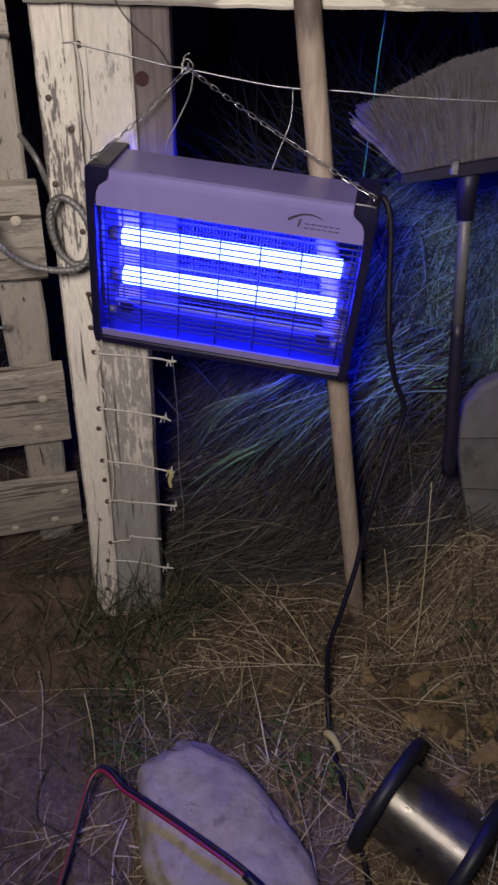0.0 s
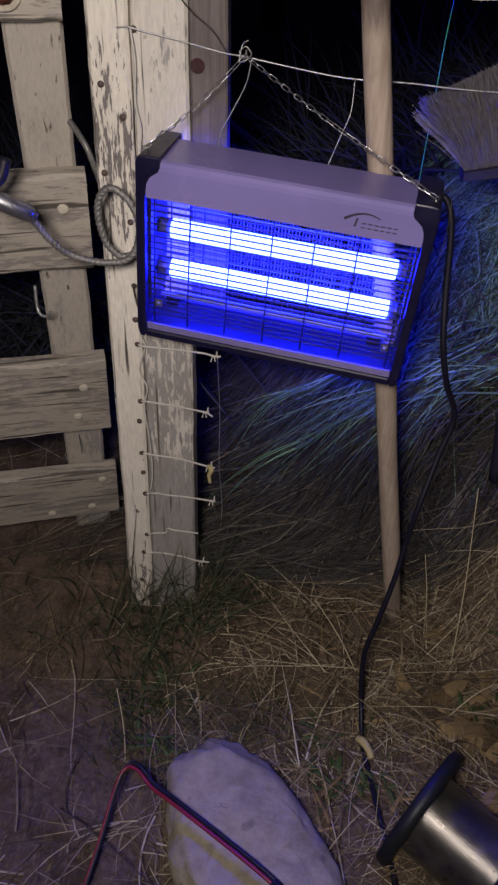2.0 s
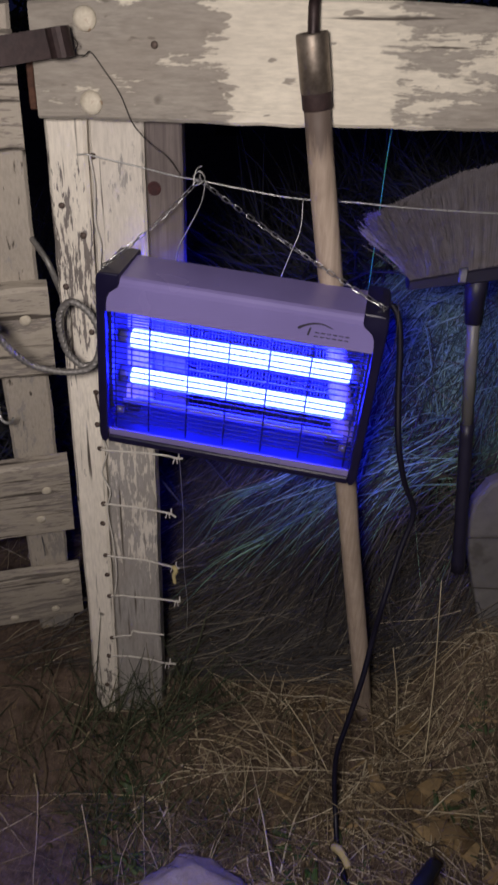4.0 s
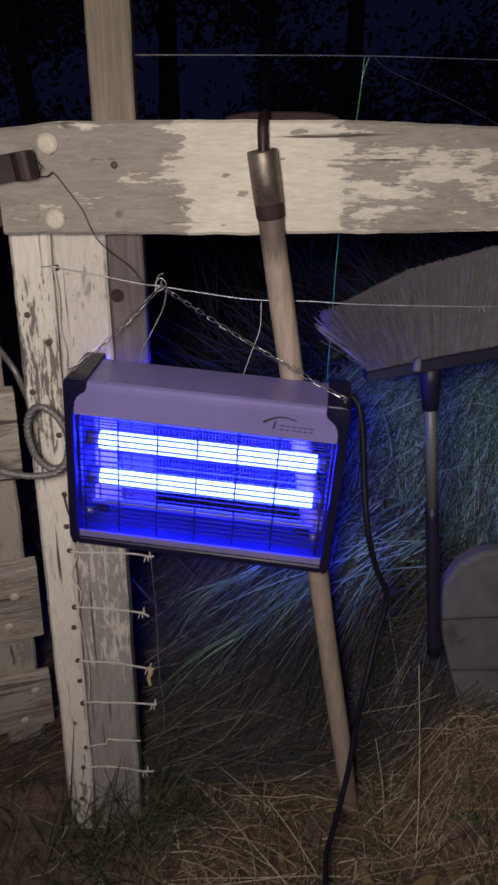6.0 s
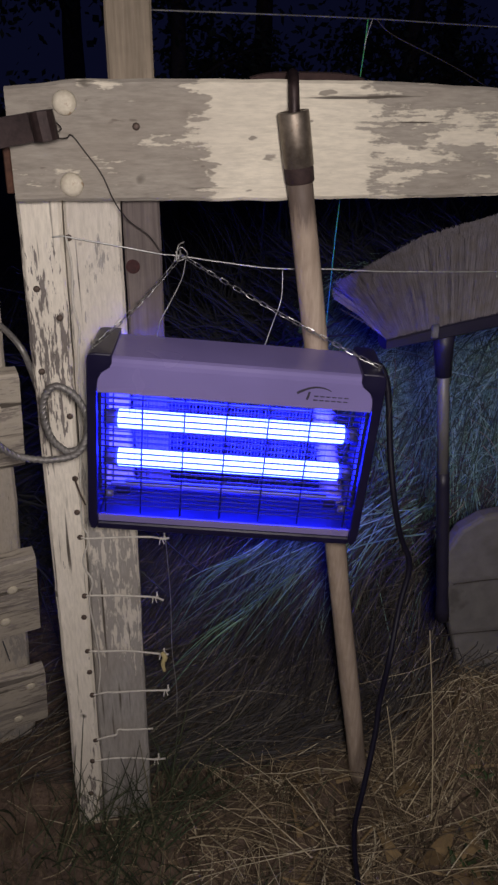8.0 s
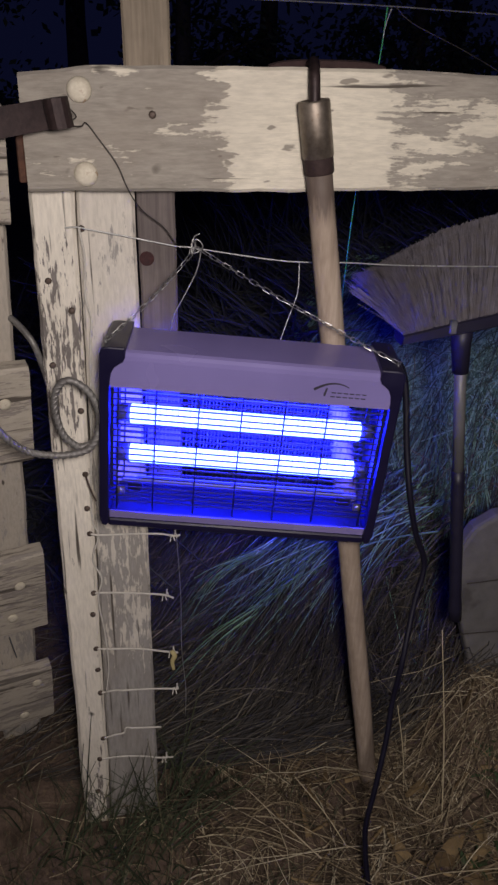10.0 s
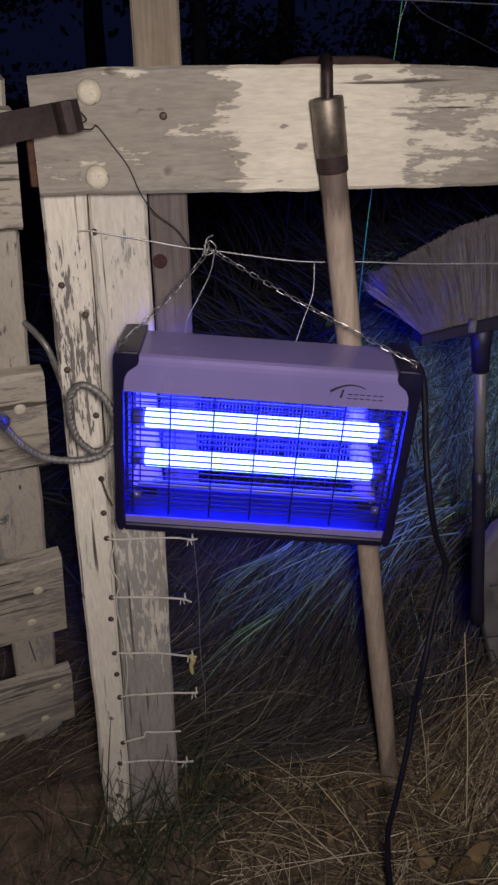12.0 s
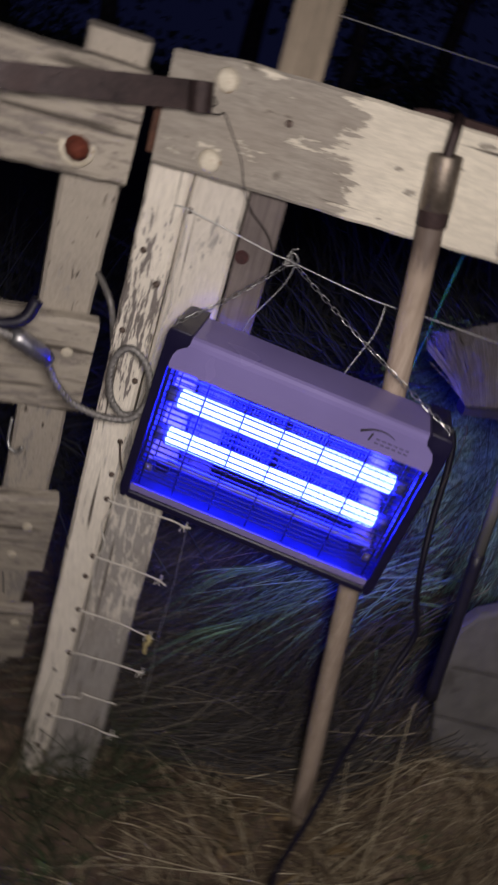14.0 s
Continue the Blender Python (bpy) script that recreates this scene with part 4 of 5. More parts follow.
# ---- garden tool leaning on the rail, head up ----
def build_tool():
    tool = thing("garden_hoe", (0.475, 0.05, 0.0), "long-handled garden hoe leaning upside down against the rail", "garden hoe")
    foot, neck = Vector((0.469, 0.062, -0.01)), Vector((0.2905, -0.022, 1.186))
    bm = bmesh.new()
    pts = [foot.lerp(neck, i / 24) + Vector((0.0008 * math.sin(i * 0.5), 0, 0)) for i in range(25)]
    tube(bm, pts, lambda t: 0.0175 - 0.0005 * math.sin(t * 20), 14)
    part("handle", bm, M_HANDLE, tool, "worn pale wooden handle", True)
    up = (neck - foot).normalized()
    m = Matrix.Translation(neck) @ up.to_track_quat("Z", "Y").to_matrix().to_4x4()
    bm = bmesh.new()
    lathe(bm, ((0.0183, -0.024), (0.0192, -0.022), (0.0192, -0.002), (0.0180, 0.0)), m, 18)
    part("collar", bm, M_BLADE, tool, "dark rust-stained band", True)
    bm = bmesh.new()
    lathe(bm, ((0.0192, -0.004), (0.0200, -0.003), (0.0200, 0.060), (0.0192, 0.0625), (0.0150, 0.0625), (0.0150, 0.054), (0.004, 0.054)), m, 20)
    part("ferrule", bm, M_FERRULE, tool, "dull steel ferrule", True)
    bm = bmesh.new()
    a = m @ Vector((0, 0, 0.045))
    tube(bm, smooth_path([a, a + Vector((-0.001, 0.003, 0.03)), a + Vector((-0.001, 0.008, 0.048)), a + Vector((0.002, 0.03, 0.060)), a + Vector((0.004, 0.055, 0.056))], 6), 0.0072, 10)
    part("neck", bm, M_DARKIRON, tool, "dark bent iron neck", True)
    bm = bmesh.new()
    b = a + Vector((0.004, 0.055, 0.0535))
    rows = []
    for i in range(17):
        u = -0.054 + 0.152 * i / 16
        arch = 0.009 * (1 - ((u - 0.022) / 0.082) ** 4)
        rows.append([bm.verts.new(b + Vector((u, dy, arch + dz))) for dy, dz in ((0, 0), (0.006, 0.002), (0.03, -0.05), (0.026, -0.052))])
    for p, q in zip(rows, rows[1:]):
        for k in range(4):
            bm.faces.new((p[k], q[k], q[(k + 1) % 4], p[(k + 1) % 4]))
    bm.faces.new(rows[0])
    bm.faces.new(rows[-1][::-1])
    bmesh.ops.recalc_face_normals(bm, faces=bm.faces[:])
    part("blade", bm, M_BLADE, tool, "rusty brown hoe blade behind the rail")


build_tool()


# ---- broom hung bristles up behind the wire ----
def build_broom():
    broom = thing("broom", (0.602, 0.062, 0.386), "upturned broom with pale splayed bristles and a grey pole", "broom")
    top, end = Vector((0.550, 0.068, 0.905)), Vector((0.602, 0.062, 0.386))
    grip = top.lerp(end, 0.42)
    bm = bmesh.new()
    tube(bm, [top, grip], 0.0095, 12)
    part("pole", bm, M_BROOMPOLE, broom, "grey metal pole", True)
    bm = bmesh.new()
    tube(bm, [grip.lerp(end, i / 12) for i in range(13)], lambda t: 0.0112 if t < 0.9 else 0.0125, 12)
    part("grip", bm, M_BROOMGRIP_HAZED, broom, "black plastic grip", True)
    bm = bmesh.new()
    tube(bm, [top + Vector((-0.001, 0, 0.03)), top, top.lerp(end, 0.09)], lambda t: 0.018 - 0.005 * t, 12)
    part("socket", bm, M_BROOMGRIP_HAZED, broom, "", True)
    # the head, a dark bar that climbs to one side
    a, b = Vector((0.445, 0.056, 0.922)), Vector((0.735, 0.068, 0.972))
    bm = bmesh.new()
    rows = []
    for i in range(15):
        t = i / 14
        c = a.lerp(b, t)
        hh = 0.013 * (0.55 + 0.45 * math.sin(math.pi * min(t * 1.6, 1.0) * 0.5 + 0.3))
        rows.append([bm.verts.new(c + Vector((0, dy * 0.022, dz * hh))) for dy, dz in ((-1, -0.6), (-1, 0.7), (-0.6, 1), (0.6, 1), (1, 0.7), (1, -0.6), (0.5, -1), (-0.5, -1))])
    for p, q in zip(rows, rows[1:]):
        for k in range(8):
            bm.faces.new((p[k], q[k], q[(k + 1) % 8], p[(k + 1) % 8]))
    bm.faces.new(rows[0])
    bm.faces.new(rows[-1][::-1])
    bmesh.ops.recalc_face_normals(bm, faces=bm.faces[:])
    part("head", bm, M_BROOMGRIP_HAZED, broom, "dark plastic broom head")
    for x in (0.520, 0.664):
        bm = bmesh.new()
        c = a.lerp(b, (x - a.x) / (b.x - a.x))
        box(bm, (c.x - 0.006, c.y - 0.027, c.z - 0.004), (c.x + 0.006, c.y - 0.0225, c.z + 0.018), 0.0015)
        part("clip", bm, M_CHAIN, broom, "small bright metal clip")
    rng = random.Random(5)
    bm = bmesh.new()
    for k in range(9500):
        t = rng.random()
        row = rng.uniform(-1, 1)
        root = a.lerp(b, t) + Vector((0, row * 0.018, 0.008))
        tx = 0.385 + (0.79 - 0.385) * t
        rise = 1.018 + 0.062 * min(t / 0.3, 1.0) + 0.075 * max(t - 0.3, 0) / 0.7
        tip = Vector((tx + rng.gauss(0, 0.0022), 0.068 + row * 0.036 + rng.gauss(0, 0.002), rise - 0.012 * abs(row) + rng.gauss(0, 0.0010)))
        if t < 0.05 and rng.random() < 0.6:
            tip += Vector((rng.uniform(-0.02, 0.01), 0, rng.uniform(-0.03, 0.0)))
        mid = root.lerp(tip, 0.5) + Vector((rng.gauss(0, 0.002), rng.gauss(0, 0.002), 0.004))
        tube(bm, [root, mid, tip], 0.00042, 3, False)
    part("bristles", bm, M_BRISTLE, broom, "pale splayed plastic bristles", kind="stuff")


build_broom()


# ---- weathered sheet standing behind ----
def build_sheet():
    bm = bmesh.new()
    outline = [(0.750, -0.03), (0.684, 0.205), (0.650, 0.318), (0.628, 0.395), (0.622, 0.440), (0.627, 0.488), (0.650, 0.531), (0.69, 0.556), (0.80, 0.572), (1.30, 0.56), (1.32, -0.03)]
    extrude_outline(bm, outline, 0.130, 0.165, axis=1, bevel=0.008)
    tagged(mesh_ob("stone_slab", bm, M_SLAB), "pale grey weathered stone slab standing in the grass", "slab")


build_sheet()


# ---- rock, twin wires, spool ----
def build_rock():
    bm = bmesh.new()
    bmesh.ops.create_icosphere(bm, subdivisions=5, radius=1.0)
    rot = Matrix.Rotation(radians(34), 3, "Z")
    for v in bm.verts:
        p = v.co.copy()
        q = Vector((p.x * 0.115, p.y * 0.205, p.z * 0.085))
        if q.z > 0.05:
            q.z = 0.05 + (q.z - 0.05) * 0.35
        q *= 1 + 0.13 * noise.noise(p * 1.3 + Vector((4, 1, 2))) + 0.06 * noise.noise(p * 3.4) + 0.022 * noise.noise(p * 9) + 0.010 * noise.noise(p * 22)
        v.co = rot.to_4x4() @ q + Vector((0.224, -0.478, 0.023))
    tagged(mesh_ob("rock", bm, M_ROCK, True), "large pale rounded rock lying in the dirt", "rock")


def build_twin_wire():
    wire = thing("twin_wire", (0.0, -0.55, 0.0), "red and black twin electric wire bent over the rock", "electric wire")
    pts = [(-0.05, -0.80, 0.015), (-0.022, -0.62, 0.03), (-0.006, -0.52, 0.055), (0.004, -0.43, 0.085), (0.016, -0.400, 0.098), (0.036, -0.404, 0.100), (0.062, -0.425, 0.094), (0.10, -0.448, 0.096), (0.168, -0.490, 0.100), (0.262, -0.548, 0.098), (0.34, -0.60, 0.075)]
    for name, mat, off in (("red_wire", M_REDWIRE, (0.0, 0.0, 0.0)), ("black_wire", M_CORD_HAZED, (0.003, 0.0055, 0.002))):
        bm = bmesh.new()
        tube(bm, [q + Vector(off) for q in smooth_path(pts, 8)], 0.0031, 8)
        part(name, bm, mat, wire, "red insulated lead" if name == "red_wire" else "black insulated lead", True)
    bm = bmesh.new()
    tube(bm, smooth_path([(0.262, -0.546, 0.1), (0.30, -0.572, 0.09), (0.36, -0.60, 0.072)], 4), 0.0075, 8)
    part("joint", bm, M_CORD_HAZED, wire, "black taped joint", True)


def build_spool():
    axis = Vector((0.80, -0.58, -0.16)).normalized()
    m = Matrix.Translation((0.488, -0.405, 0.082)) @ axis.to_track_quat("Z", "Y").to_matrix().to_4x4()
    spool = thing("wire_spool", m, "black plastic spool wound with bright steel wire, lying on the ground", "wire spool")
    for h in (-0.012, 0.132):
        bm = bmesh.new()
        lathe(bm, ((0.02, h - 0.004), (0.070, h - 0.004), (0.094, h - 0.008), (0.101, h - 0.005), (0.103, h + 0.004), (0.101, h + 0.012), (0.094, h + 0.015), (0.070, h + 0.012), (0.02, h + 0.012)), Matrix.Identity(4), 36)
        part("flange", bm, M_SPOOL, spool, "", True, local=True)
    prof = [(0.053, 0.0)]
    for k in range(76):
        h = 0.002 + 0.128 * k / 76
        prof += [(0.0640, h), (0.0649, h + 0.00085)]
    prof.append((0.053, 0.132))
    bm = bmesh.new()
    lathe(bm, prof, Matrix.Identity(4), 96)
    part("winding", bm, M_WINDING, spool, "tightly wound bright steel wire", False, True)
    bm = bmesh.new()
    tube(bm, smooth_path([m @ Vector((0.03, 0.06, 0.12)), m @ Vector((0.09, 0.03, 0.14)), (0.60, -0.56, 0.03), (0.55, -0.60, 0.02), (0.47, -0.62, 0.02)], 6), 0.0012, 5)
    part("loose_end", bm, M_GALV, spool, "loose wire end", True)


build_rock()
build_twin_wire()
build_spool()


# ---- straw, grass, weeds and hay ----
def blade(rng, root, way, length, lift, droop, n=5):
    way = way.normalized()
    pts = []
    for i in range(n):
        t = i / (n - 1)
        q = root + way * (length * t) + Vector((0, 0, lift * length * t - droop * length * t * t))
        pts.append(q)
    return pts


def build_plants():
    rng = random.Random(11)
    up = Vector((0, 0, 1))
    straw = []
    while len(straw) < 5200:
        x, y = rng.uniform(-0.75, 1.35), rng.uniform(-0.85, 0.75)
        keep = 0.25 + 0.75 * step(x, -0.15, 0.35)
        keep *= 0.06 + 0.94 * step(noise.noise(Vector((x * 6, y * 6, 5))), -0.15, 0.25)
        keep *= 1 - 0.5 * step(y, -0.25, 0.02) * (1 - 0.6 * step(x, 0.35, 0.6))
        if rng.random() > keep:
            continue
        a = rng.uniform(0, 2 * math.pi)
        length = rng.uniform(0.05, 0.34) if rng.random() < 0.5 else rng.uniform(0.04, 0.14)
        root = Vector((x, y, ground_height(x, y) + rng.uniform(0.0, 0.03)))
        bend, slope, q = rng.gauss(0, 0.13), rng.uniform(-0.05, 0.35), root.copy()
        pts = [q.copy()]
        for i in range(6):
            a += bend + rng.gauss(0, 0.06)
            slope -= rng.uniform(0.02, 0.16)
            q += Vector((math.cos(a), math.sin(a), slope)) * (length / 6)
            pts.append(q.copy())
        for q in pts:
            q.z = max(q.z, ground_height(q.x, q.y) + 0.003)
        straw.append((pts, rng.uniform(0.0007, 0.0019), up))
    for k in range(75):
        cx, cy = rng.uniform(0.05, 1.15), rng.uniform(-0.55, 0.22)
        main = rng.uniform(0, 2 * math.pi)
        for j in range(rng.randint(12, 34)):
            x, y = rng.gauss(cx, 0.018), rng.gauss(cy, 0.018)
            a = main + rng.gauss(0, 0.8)
            lean = rng.uniform(0.3, 1.3)
            root = Vector((x, y, ground_height(x, y) - 0.003))
            pts = blade(rng, root, Vector((math.cos(a) * lean, math.sin(a) * lean, 0.8)), rng.uniform(0.07, 0.24), 0.0, rng.uniform(0.3, 0.8), 6)
            for q in pts:
                q.z = max(q.z, ground_height(q.x, q.y) + 0.003)
            straw.append((pts, rng.uniform(0.0008, 0.0019), Vector((math.sin(a), -math.cos(a), 0.6))))
    # litter piled against the foot of the slab
    for k in range(750):
        x, y = rng.uniform(0.50, 0.95), rng.uniform(-0.12, 0.13)
        a, length = rng.uniform(0, 2 * math.pi), rng.uniform(0.05, 0.20)
        z0, rise = rng.uniform(0.004, 0.03), rng.uniform(-0.01, 0.05)
        pts = []
        for i in range(5):
            t = i / 4
            px, py = x + math.cos(a) * length * t, min(y + math.sin(a) * length * t, 0.125)
            pts.append(Vector((px, py, ground_height(px, py) + z0 + rise * t)))
        straw.append((pts, rng.uniform(0.0007, 0.0016), up))
    # long pale straws lying across the litter
    for k in range(130):
        x, y = rng.uniform(0.25, 1.15), rng.uniform(-0.35, 0.22)
        a, length = rng.gauss(2.6, 0.7), rng.uniform(0.18, 0.42)
        z0, z1 = rng.uniform(0.01, 0.06), rng.uniform(0.01, 0.09)
        pts = []
        for i in range(6):
            t = i / 5
            px, py = x + math.cos(a) * length * t, y + math.sin(a) * length * t * 0.6
            pts.append(Vector((px, py, ground_height(px, py) + z0 + (z1 - z0) * t + 0.012 * math.sin(math.pi * t))))
        straw.append((pts, rng.uniform(0.0009, 0.0016), up))
    ribbons("straw", M_STRAW, straw, "scattered dry straw lying over the soil", "straw")

    green = []
    tufts = [(0.03, -0.20, 90, 0.16), (-0.02, -0.05, 70, 0.2), (0.06, 0.0, 80, 0.24), (-0.2, -0.1, 30, 0.14), (-0.12, 0.02, 60, 0.18), (0.30, -0.22, 60, 0.1), (0.12, -0.28, 60, 0.1), (-0.25, 0.08, 26, 0.16),
             (0.62, -0.12, 40, 0.1), (0.70, -0.25, 50, 0.12), (0.62, -0.48, 40, 0.10), (0.35, 0.02, 30, 0.14), (0.15, 0.08, 70, 0.22), (0.09, 0.10, 60, 0.26), (-0.4, 0.05, 22, 0.15), (0.75, 0.0, 40, 0.14), (0.04, -0.03, 30, 0.34), (-0.06, -0.04, 24, 0.28), (0.22, -0.2, 50, 0.13), (0.0, -0.28, 60, 0.14), (0.0, -0.20, 130, 0.13), (0.03, -0.30, 110, 0.12), (-0.02, -0.12, 90, 0.15), (0.14, -0.24, 70, 0.11), (0.27, -0.27, 70, 0.11)]
    for cx, cy, n, tall in tufts:
        for k in range(int(n * 0.65)):
            x, y = rng.gauss(cx, 0.05), rng.gauss(cy, 0.05)
            a = rng.uniform(0, 2 * math.pi)
            lean = rng.uniform(0.2, 0.9)
            root = Vector((x, y, ground_height(x, y) - 0.004))
            length = tall * rng.uniform(0.4, 1.1)
            pts = blade(rng, root, Vector((math.cos(a) * lean, math.sin(a) * lean, 1)), length, 0.0, rng.uniform(0.1, 0.5), 5)
            green.append((pts, rng.uniform(0.0009, 0.002), Vector((math.sin(a), -math.cos(a), 0.4))))
    # long blades that lean across the foot of the post
    for k in range(26):
        x, y = rng.uniform(-0.15, 0.10), rng.uniform(-0.05, 0.025)
        lean = rng.uniform(0.5, 1.2) if k % 2 else rng.uniform(-0.25, 0.35)
        root = Vector((x, y, ground_height(x, y) - 0.004))
        pts = blade(rng, root, Vector((lean, rng.uniform(-0.1, 0.05), 0.85)), rng.uniform(0.16, 0.32), 0.0, rng.uniform(0.02, 0.25), 6)
        green.append((pts, rng.uniform(0.0012, 0.0022), Vector((0, -1, 0.3))))
    ribbons("grass", M_GRASS, green, "tufts of dark green grass round the post", "grass")

    weeds = []
    for cx, cy in ((0.33, -0.25), (0.03, -0.30), (0.42, -0.30), (0.62, -0.15), (0.72, -0.22), (0.02, -0.18), (0.36, -0.34), (0.66, -0.02)):
        for k in range(14):
            x, y = rng.gauss(cx, 0.022), rng.gauss(cy, 0.022)
            a = rng.uniform(0, 2 * math.pi)
            root = Vector((x, y, ground_height(x, y) + rng.uniform(0.005, 0.03)))
            pts = [root + Vector((math.cos(a), math.sin(a), 0.5)) * s for s in (0.0, 0.008, 0.018, 0.028)]
            pts[-1].z -= 0.008
            weeds.append((pts, rng.uniform(0.004, 0.008), up))
    ribbons("weeds", M_WEED, weeds, "small green weed leaves among the straw", "weeds")

    leaves = []
    for k in range(130):
        x, y = rng.uniform(0.3, 1.0), rng.uniform(-0.65, 0.15)
        a = rng.uniform(0, 2 * math.pi)
        root = Vector((x, y, ground_height(x, y) + rng.uniform(0.004, 0.02)))
        d = Vector((math.cos(a), math.sin(a), rng.uniform(-0.2, 0.4)))
        leaves.append(([root + d * s for s in (0.0, 0.02, 0.04, 0.062)], rng.uniform(0.003, 0.007), up))
    # broad withered leaves in the litter
    for k in range(16):
        x, y = rng.gauss(0.60, 0.07), rng.gauss(-0.17, 0.08)
        a = rng.uniform(0, 2 * math.pi)
        root = Vector((x, y, ground_height(x, y) + rng.uniform(0.008, 0.03)))
        d = Vector((math.cos(a), math.sin(a), rng.uniform(0.0, 0.5)))
        leaves.append(([root, root + d * 0.02, root + d * 0.045, root + d * 0.065 - up * 0.01], rng.uniform(0.013, 0.022), Vector((-0.2, -0.5, 0.8))))
    ribbons("dry_leaves", M_DRYLEAF, leaves, "curled dry brown leaves on the ground", "leaves")

    hay = []
    while len(hay) < 8000:
        x, y = rng.uniform(0.02, 1.6), rng.uniform(0.16, 1.25)
        if x > 0.66 and y < 0.40:
            continue
        h = ground_height(x, y)
        if h < 0.03 and rng.random() < 0.8:
            continue
        if rng.random() > 0.12 + 0.88 * step(x, 0.18, 0.5):
            continue
        length = rng.uniform(0.2, 0.65)
        a = math.pi + 0.45 + 0.7 * noise.noise(Vector((x * 3, y * 3, 8))) + rng.gauss(0, 0.34)
        if x > 0.5 and rng.random() < 0.3:
            a += rng.uniform(-1.5, 1.5)
        pts = []
        lift = rng.uniform(0.02, 0.10)
        for i in range(6):
            t = i / 5
            px, py = x + math.cos(a) * length * t, max(y + math.sin(a) * length * t, 0.12)
            pts.append(Vector((px, py, ground_height(px, py) + lift * math.sin(math.pi * (0.15 + 0.8 * t)) + 0.012)))
        hay.append((pts, rng.uniform(0.0008, 0.0022), Vector((0, -0.6, 0.8))))
    while len(hay) < 11500:
        x, y = rng.uniform(0.42, 1.35), rng.uniform(0.36, 1.0)
        if y < 0.42 and x > 0.66:
            continue
        a, length, lift = rng.uniform(0, 2 * math.pi), rng.uniform(0.12, 0.4), rng.uniform(0.02, 0.09)
        pts = []
        for i in range(5):
            t = i / 4
            px, py = x + math.cos(a) * length * t, max(y + math.sin(a) * length * t, 0.40)
            pts.append(Vector((px, py, ground_height(px, py) + lift * math.sin(math.pi * (0.1 + 0.85 * t)) + 0.01)))
        hay.append((pts, rng.uniform(0.0009, 0.0022), Vector((0, -0.7, 0.7))))
    # a sheaf that droops from the bank towards the post
    for k in range(430):
        u = rng.random()
        a = Vector((rng.gauss(0.56, 0.06), rng.gauss(0.36, 0.05), rng.gauss(0.47, 0.03)))
        b = Vector((lerp(0.10, 0.40, u) + rng.gauss(0, 0.03), rng.gauss(0.17, 0.03), lerp(0.33, 0.04, u ** 0.8) + rng.gauss(0, 0.03)))
        b = a.lerp(b, rng.uniform(0.45, 1.0))
        bow = rng.uniform(0.01, 0.07)
        pts = []
        for i in range(7):
            t = i / 6
            q = a.lerp(b, t) + Vector((0, 0, bow * math.sin(math.pi * t)))
            q.z = max(q.z, ground_height(q.x, q.y) + 0.01)
            pts.append(q)
        hay.append((pts, rng.uniform(0.0008, 0.0020), Vector((0, -0.8, 0.6))))
    # split by height: low blades get the shaded colour, high ones the lit
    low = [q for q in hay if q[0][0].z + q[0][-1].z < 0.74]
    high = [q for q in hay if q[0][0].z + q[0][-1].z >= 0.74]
    # two long swathes that hang off the bank and end beside the post
    for line, count, spread in (((Vector((0.105, 0.165, 0.385)), Vector((0.18, 0.16, 0.458)), Vector((0.277, 0.177, 0.495)), Vector((0.42, 0.27, 0.545))), 18, 0.005),
                                ((Vector((0.095, 0.10, 0.285)), Vector((0.17, 0.12, 0.338)), Vector((0.26, 0.15, 0.378)), Vector((0.42, 0.22, 0.445))), 7, 0.010)):
        spine = smooth_path(line, 5)
        for k in range(count):
            first = rng.randint(0, 6) if k % 3 else 0
            off = Vector((rng.gauss(0, spread), rng.gauss(0, spread), rng.gauss(-0.3 * spread, spread)))
            fan = Vector((rng.gauss(0, 0.012), 0, -abs(rng.gauss(0, 0.035))))
            pts = [q + off + fan * (1 - i / 9) ** 2 for i, q in enumerate(spine[first:first + 10])]
            high.append((pts[::-1], rng.uniform(0.0007, 0.0014), Vector((0, -0.8, 0.6))))
    ribbons("hay", M_HAY_LIT, high, "long drooping grass on top of the bank, teal lamp light painted in", "hay")
    ribbons("hay_shaded", M_HAY_SHADED, low, "dull matted dead grass at the bank's foot, lamp tray's shade painted in", "dead grass")

    for x, y, tx, ty, tall in ((0.568, -0.086, 0.568, 0.033, 0.385), (0.60, -0.05, 0.66, 0.02, 0.15), (0.53, 0.02, 0.50, 0.03, 0.22), (-0.01, -0.33, -0.02, -0.30, 0.16), (0.50, -0.06, 0.66, 0.04, 0.17), (0.40, -0.1, 0.30, -0.02, 0.12)):
        bm = bmesh.new()
        tube(bm, smooth_path([(x, y, -0.01), ((x + tx) / 2 + 0.004, (y + ty) / 2, tall * 0.5), (tx, ty, tall)], 6), lambda t: 0.0014 - 0.0006 * t, 5)
        tagged(mesh_ob("dry_stalk", bm, M_STALK, True), "single tall dry grass stalk", "stalk", "dry stalks")


build_plants()


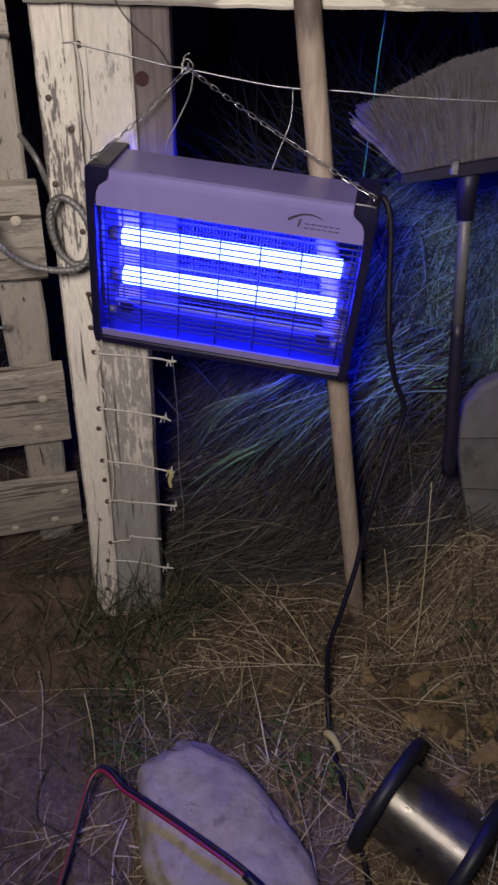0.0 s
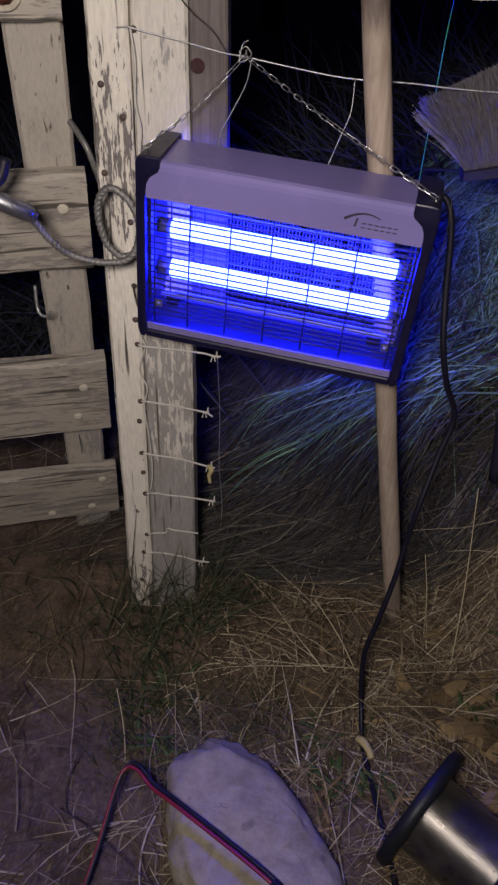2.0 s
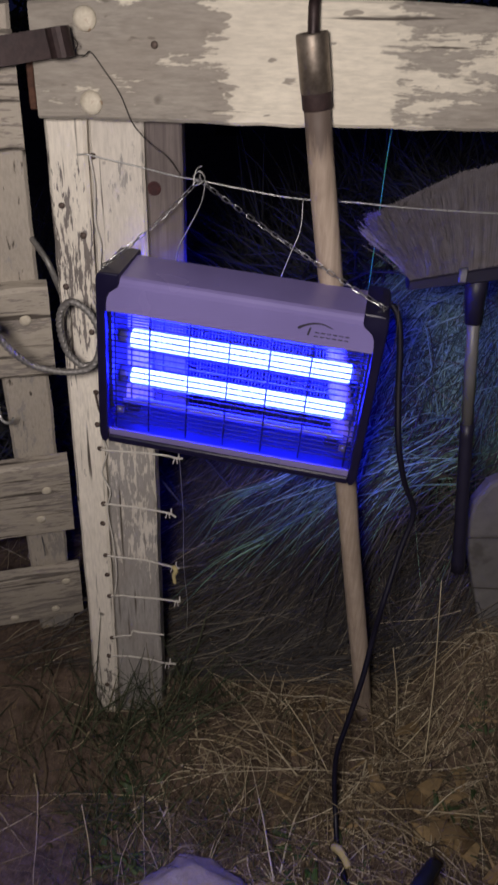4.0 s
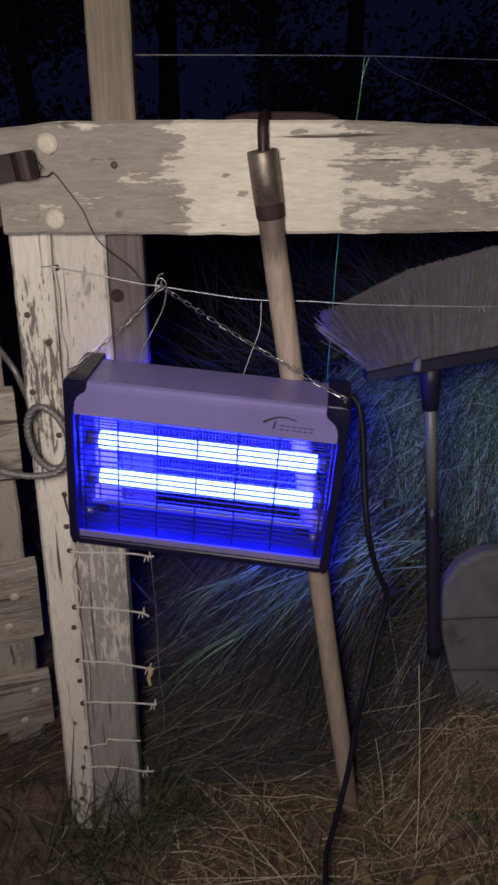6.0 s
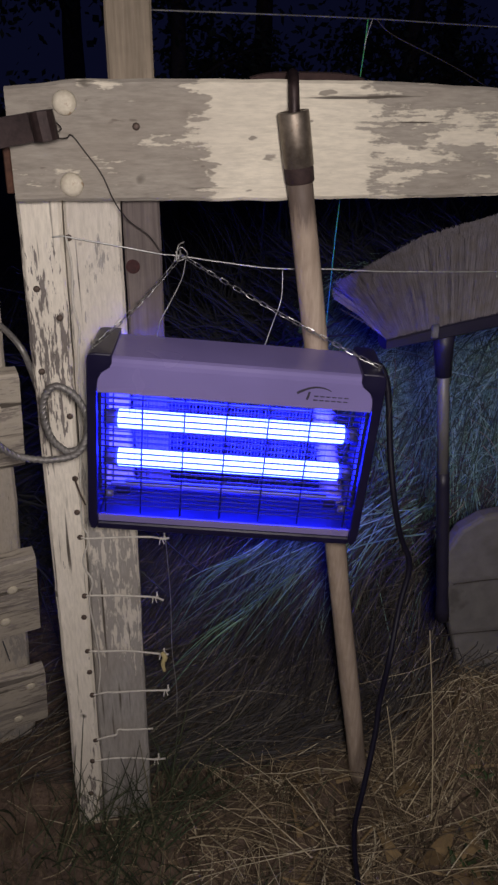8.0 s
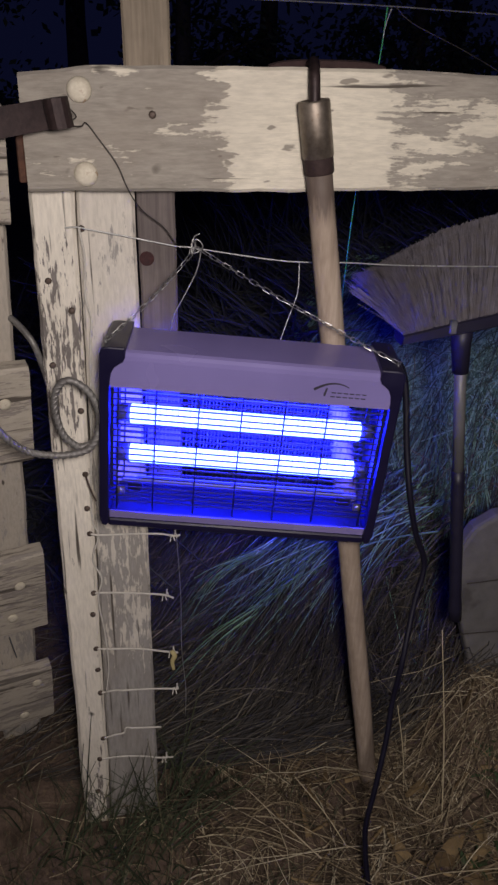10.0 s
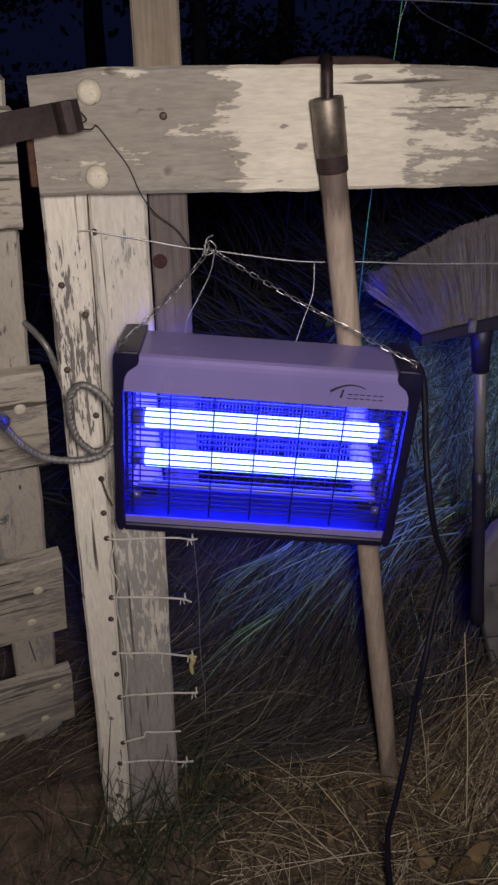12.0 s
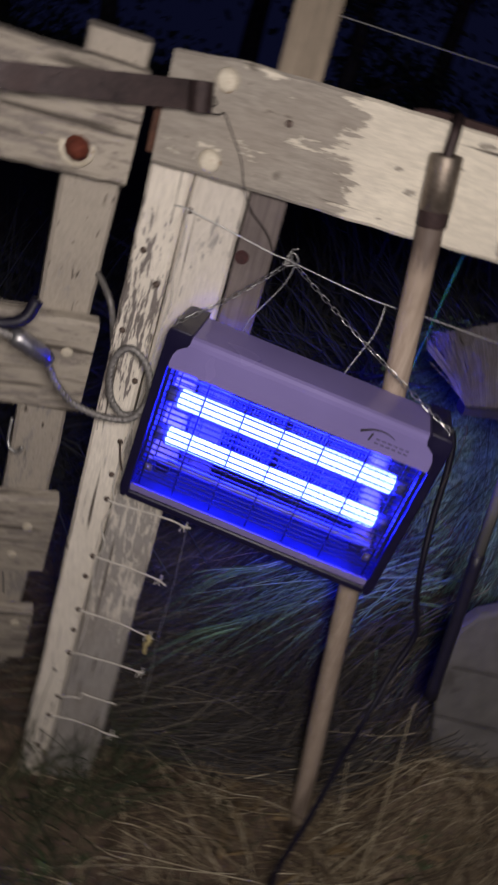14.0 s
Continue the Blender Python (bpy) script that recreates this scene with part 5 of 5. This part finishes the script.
# ---- dark brush and trunks far behind ----
def build_distance():
    rng = random.Random(23)
    brush = []
    for k in range(2600):
        y = rng.uniform(1.7, 3.4)
        x = rng.uniform(-2.6, 3.6)
        a = rng.uniform(0, 2 * math.pi)
        length = rng.uniform(0.3, 1.1) * (0.7 + 0.5 * noise.noise(Vector((x * 1.2, 0, 3))))
        root = Vector((x, y, ground_height(x, y) - 0.01))
        pts = blade(rng, root, Vector((math.cos(a) * 0.5, math.sin(a) * 0.5, 1)), length, 0.0, rng.uniform(0.1, 0.5), 5)
        brush.append((pts, rng.uniform(0.002, 0.007), Vector((0, -1, 0.3))))
    for k in range(12000):
        x, y = rng.uniform(-1.3, 2.0), rng.uniform(0.95, 1.7)
        a = rng.uniform(0, 2 * math.pi)
        lump = 0.85 + 0.8 * noise.noise(Vector((x * 2.4, y * 2.4, 9)))
        length = rng.uniform(0.35, 1.0) * max(lump, 0.5) * (1.2 - ground_height(x, y))
        root = Vector((x, y, ground_height(x, y) - 0.01))
        pts = blade(rng, root, Vector((math.cos(a) * 0.8, math.sin(a) * 0.8, 1)), length, 0.0, rng.uniform(0.2, 0.7), 5)
        brush.append((pts, rng.uniform(0.002, 0.007), Vector((0, -1, 0.3))))
    ribbons("brush", M_BRUSH_HAZED, brush, "dark overgrown brush behind the fence", "brush")


def build_tree(x, y, tall, girth, seed):
    """A bare-stemmed tree in the dark: tapered trunk, limbs, a ragged crown of leaf sprays."""
    rng = random.Random(seed)
    base = ground_height(x, y) - 0.05
    tree = thing("tree", (x, y, base), "dark leafy tree standing in the night behind the fence", "tree", "trees behind the fence")
    lean = rng.uniform(-0.3, 0.3)
    spine = [Vector((x + lean * t * t + 0.05 * math.sin(6 * t + seed), y + 0.04 * math.cos(5 * t), base + tall * t)) for t in [k / 10 for k in range(11)]]
    bm = bmesh.new()
    tube(bm, spine, lambda t: girth * (1.15 - 0.9 * t), 10)
    part("trunk", bm, M_BARK, tree, "", True)
    tips = []
    for k in range(11):
        t = rng.uniform(0.22, 0.92)
        a = rng.uniform(0, 2 * math.pi)
        root = spine[0].lerp(spine[-1], t) if lean == 0 else spine[int(t * 10)]
        reach = tall * rng.uniform(0.16, 0.30) * (1.15 - 0.5 * t)
        end = root + Vector((math.cos(a) * reach, math.sin(a) * reach, reach * rng.uniform(-0.15, 0.6)))
        mid = root.lerp(end, 0.5) + Vector((0, 0, 0.1 * reach))
        bm = bmesh.new()
        tube(bm, smooth_path([root, mid, end], 4), lambda u: girth * 0.30 * (1.1 - u), 6)
        part("limb", bm, M_BARK, tree, "", True)
        tips += [root.lerp(mid, 0.8), mid, mid.lerp(end, 0.5), end]
    verts, faces = [], []
    for c in tips:
        for n in range(90):
            q = c + Vector((rng.gauss(0, 0.26), rng.gauss(0, 0.26), rng.gauss(-0.05, 0.20)))
            d = Vector((rng.gauss(0, 1), rng.gauss(0, 1), rng.gauss(-0.4, 0.6))).normalized()
            w = d.orthogonal().normalized()
            size = rng.uniform(0.05, 0.12)
            k = len(verts)
            verts += [tuple(q), tuple(q + d * size * 0.5 + w * size * 0.3), tuple(q + d * size), tuple(q + d * size * 0.5 - w * size * 0.3)]
            faces.append((k, k + 1, k + 2, k + 3))
    me = bpy.data.meshes.new("crown")
    me.from_pydata(verts, [], faces)
    me.materials.append(M_TREELEAF)
    ob = new("crown", me)
    ob.parent = tree
    ob.matrix_basis = Matrix.Translation((-x, -y, -base))
    tagged(ob, "", kind="stuff")


for x, y, tall, girth, seed in ((-1.9, 7.5, 4.6, 0.11, 1), (-0.6, 9.0, 5.2, 0.14, 2), (0.55, 6.8, 4.2, 0.09, 3), (1.5, 8.2, 5.0, 0.12, 4), (2.7, 7.0, 4.4, 0.10, 5), (3.9, 9.2, 5.5, 0.13, 6), (-3.4, 8.6, 5.0, 0.12, 7)):
    build_tree(x, y, tall, girth, seed)


build_distance()
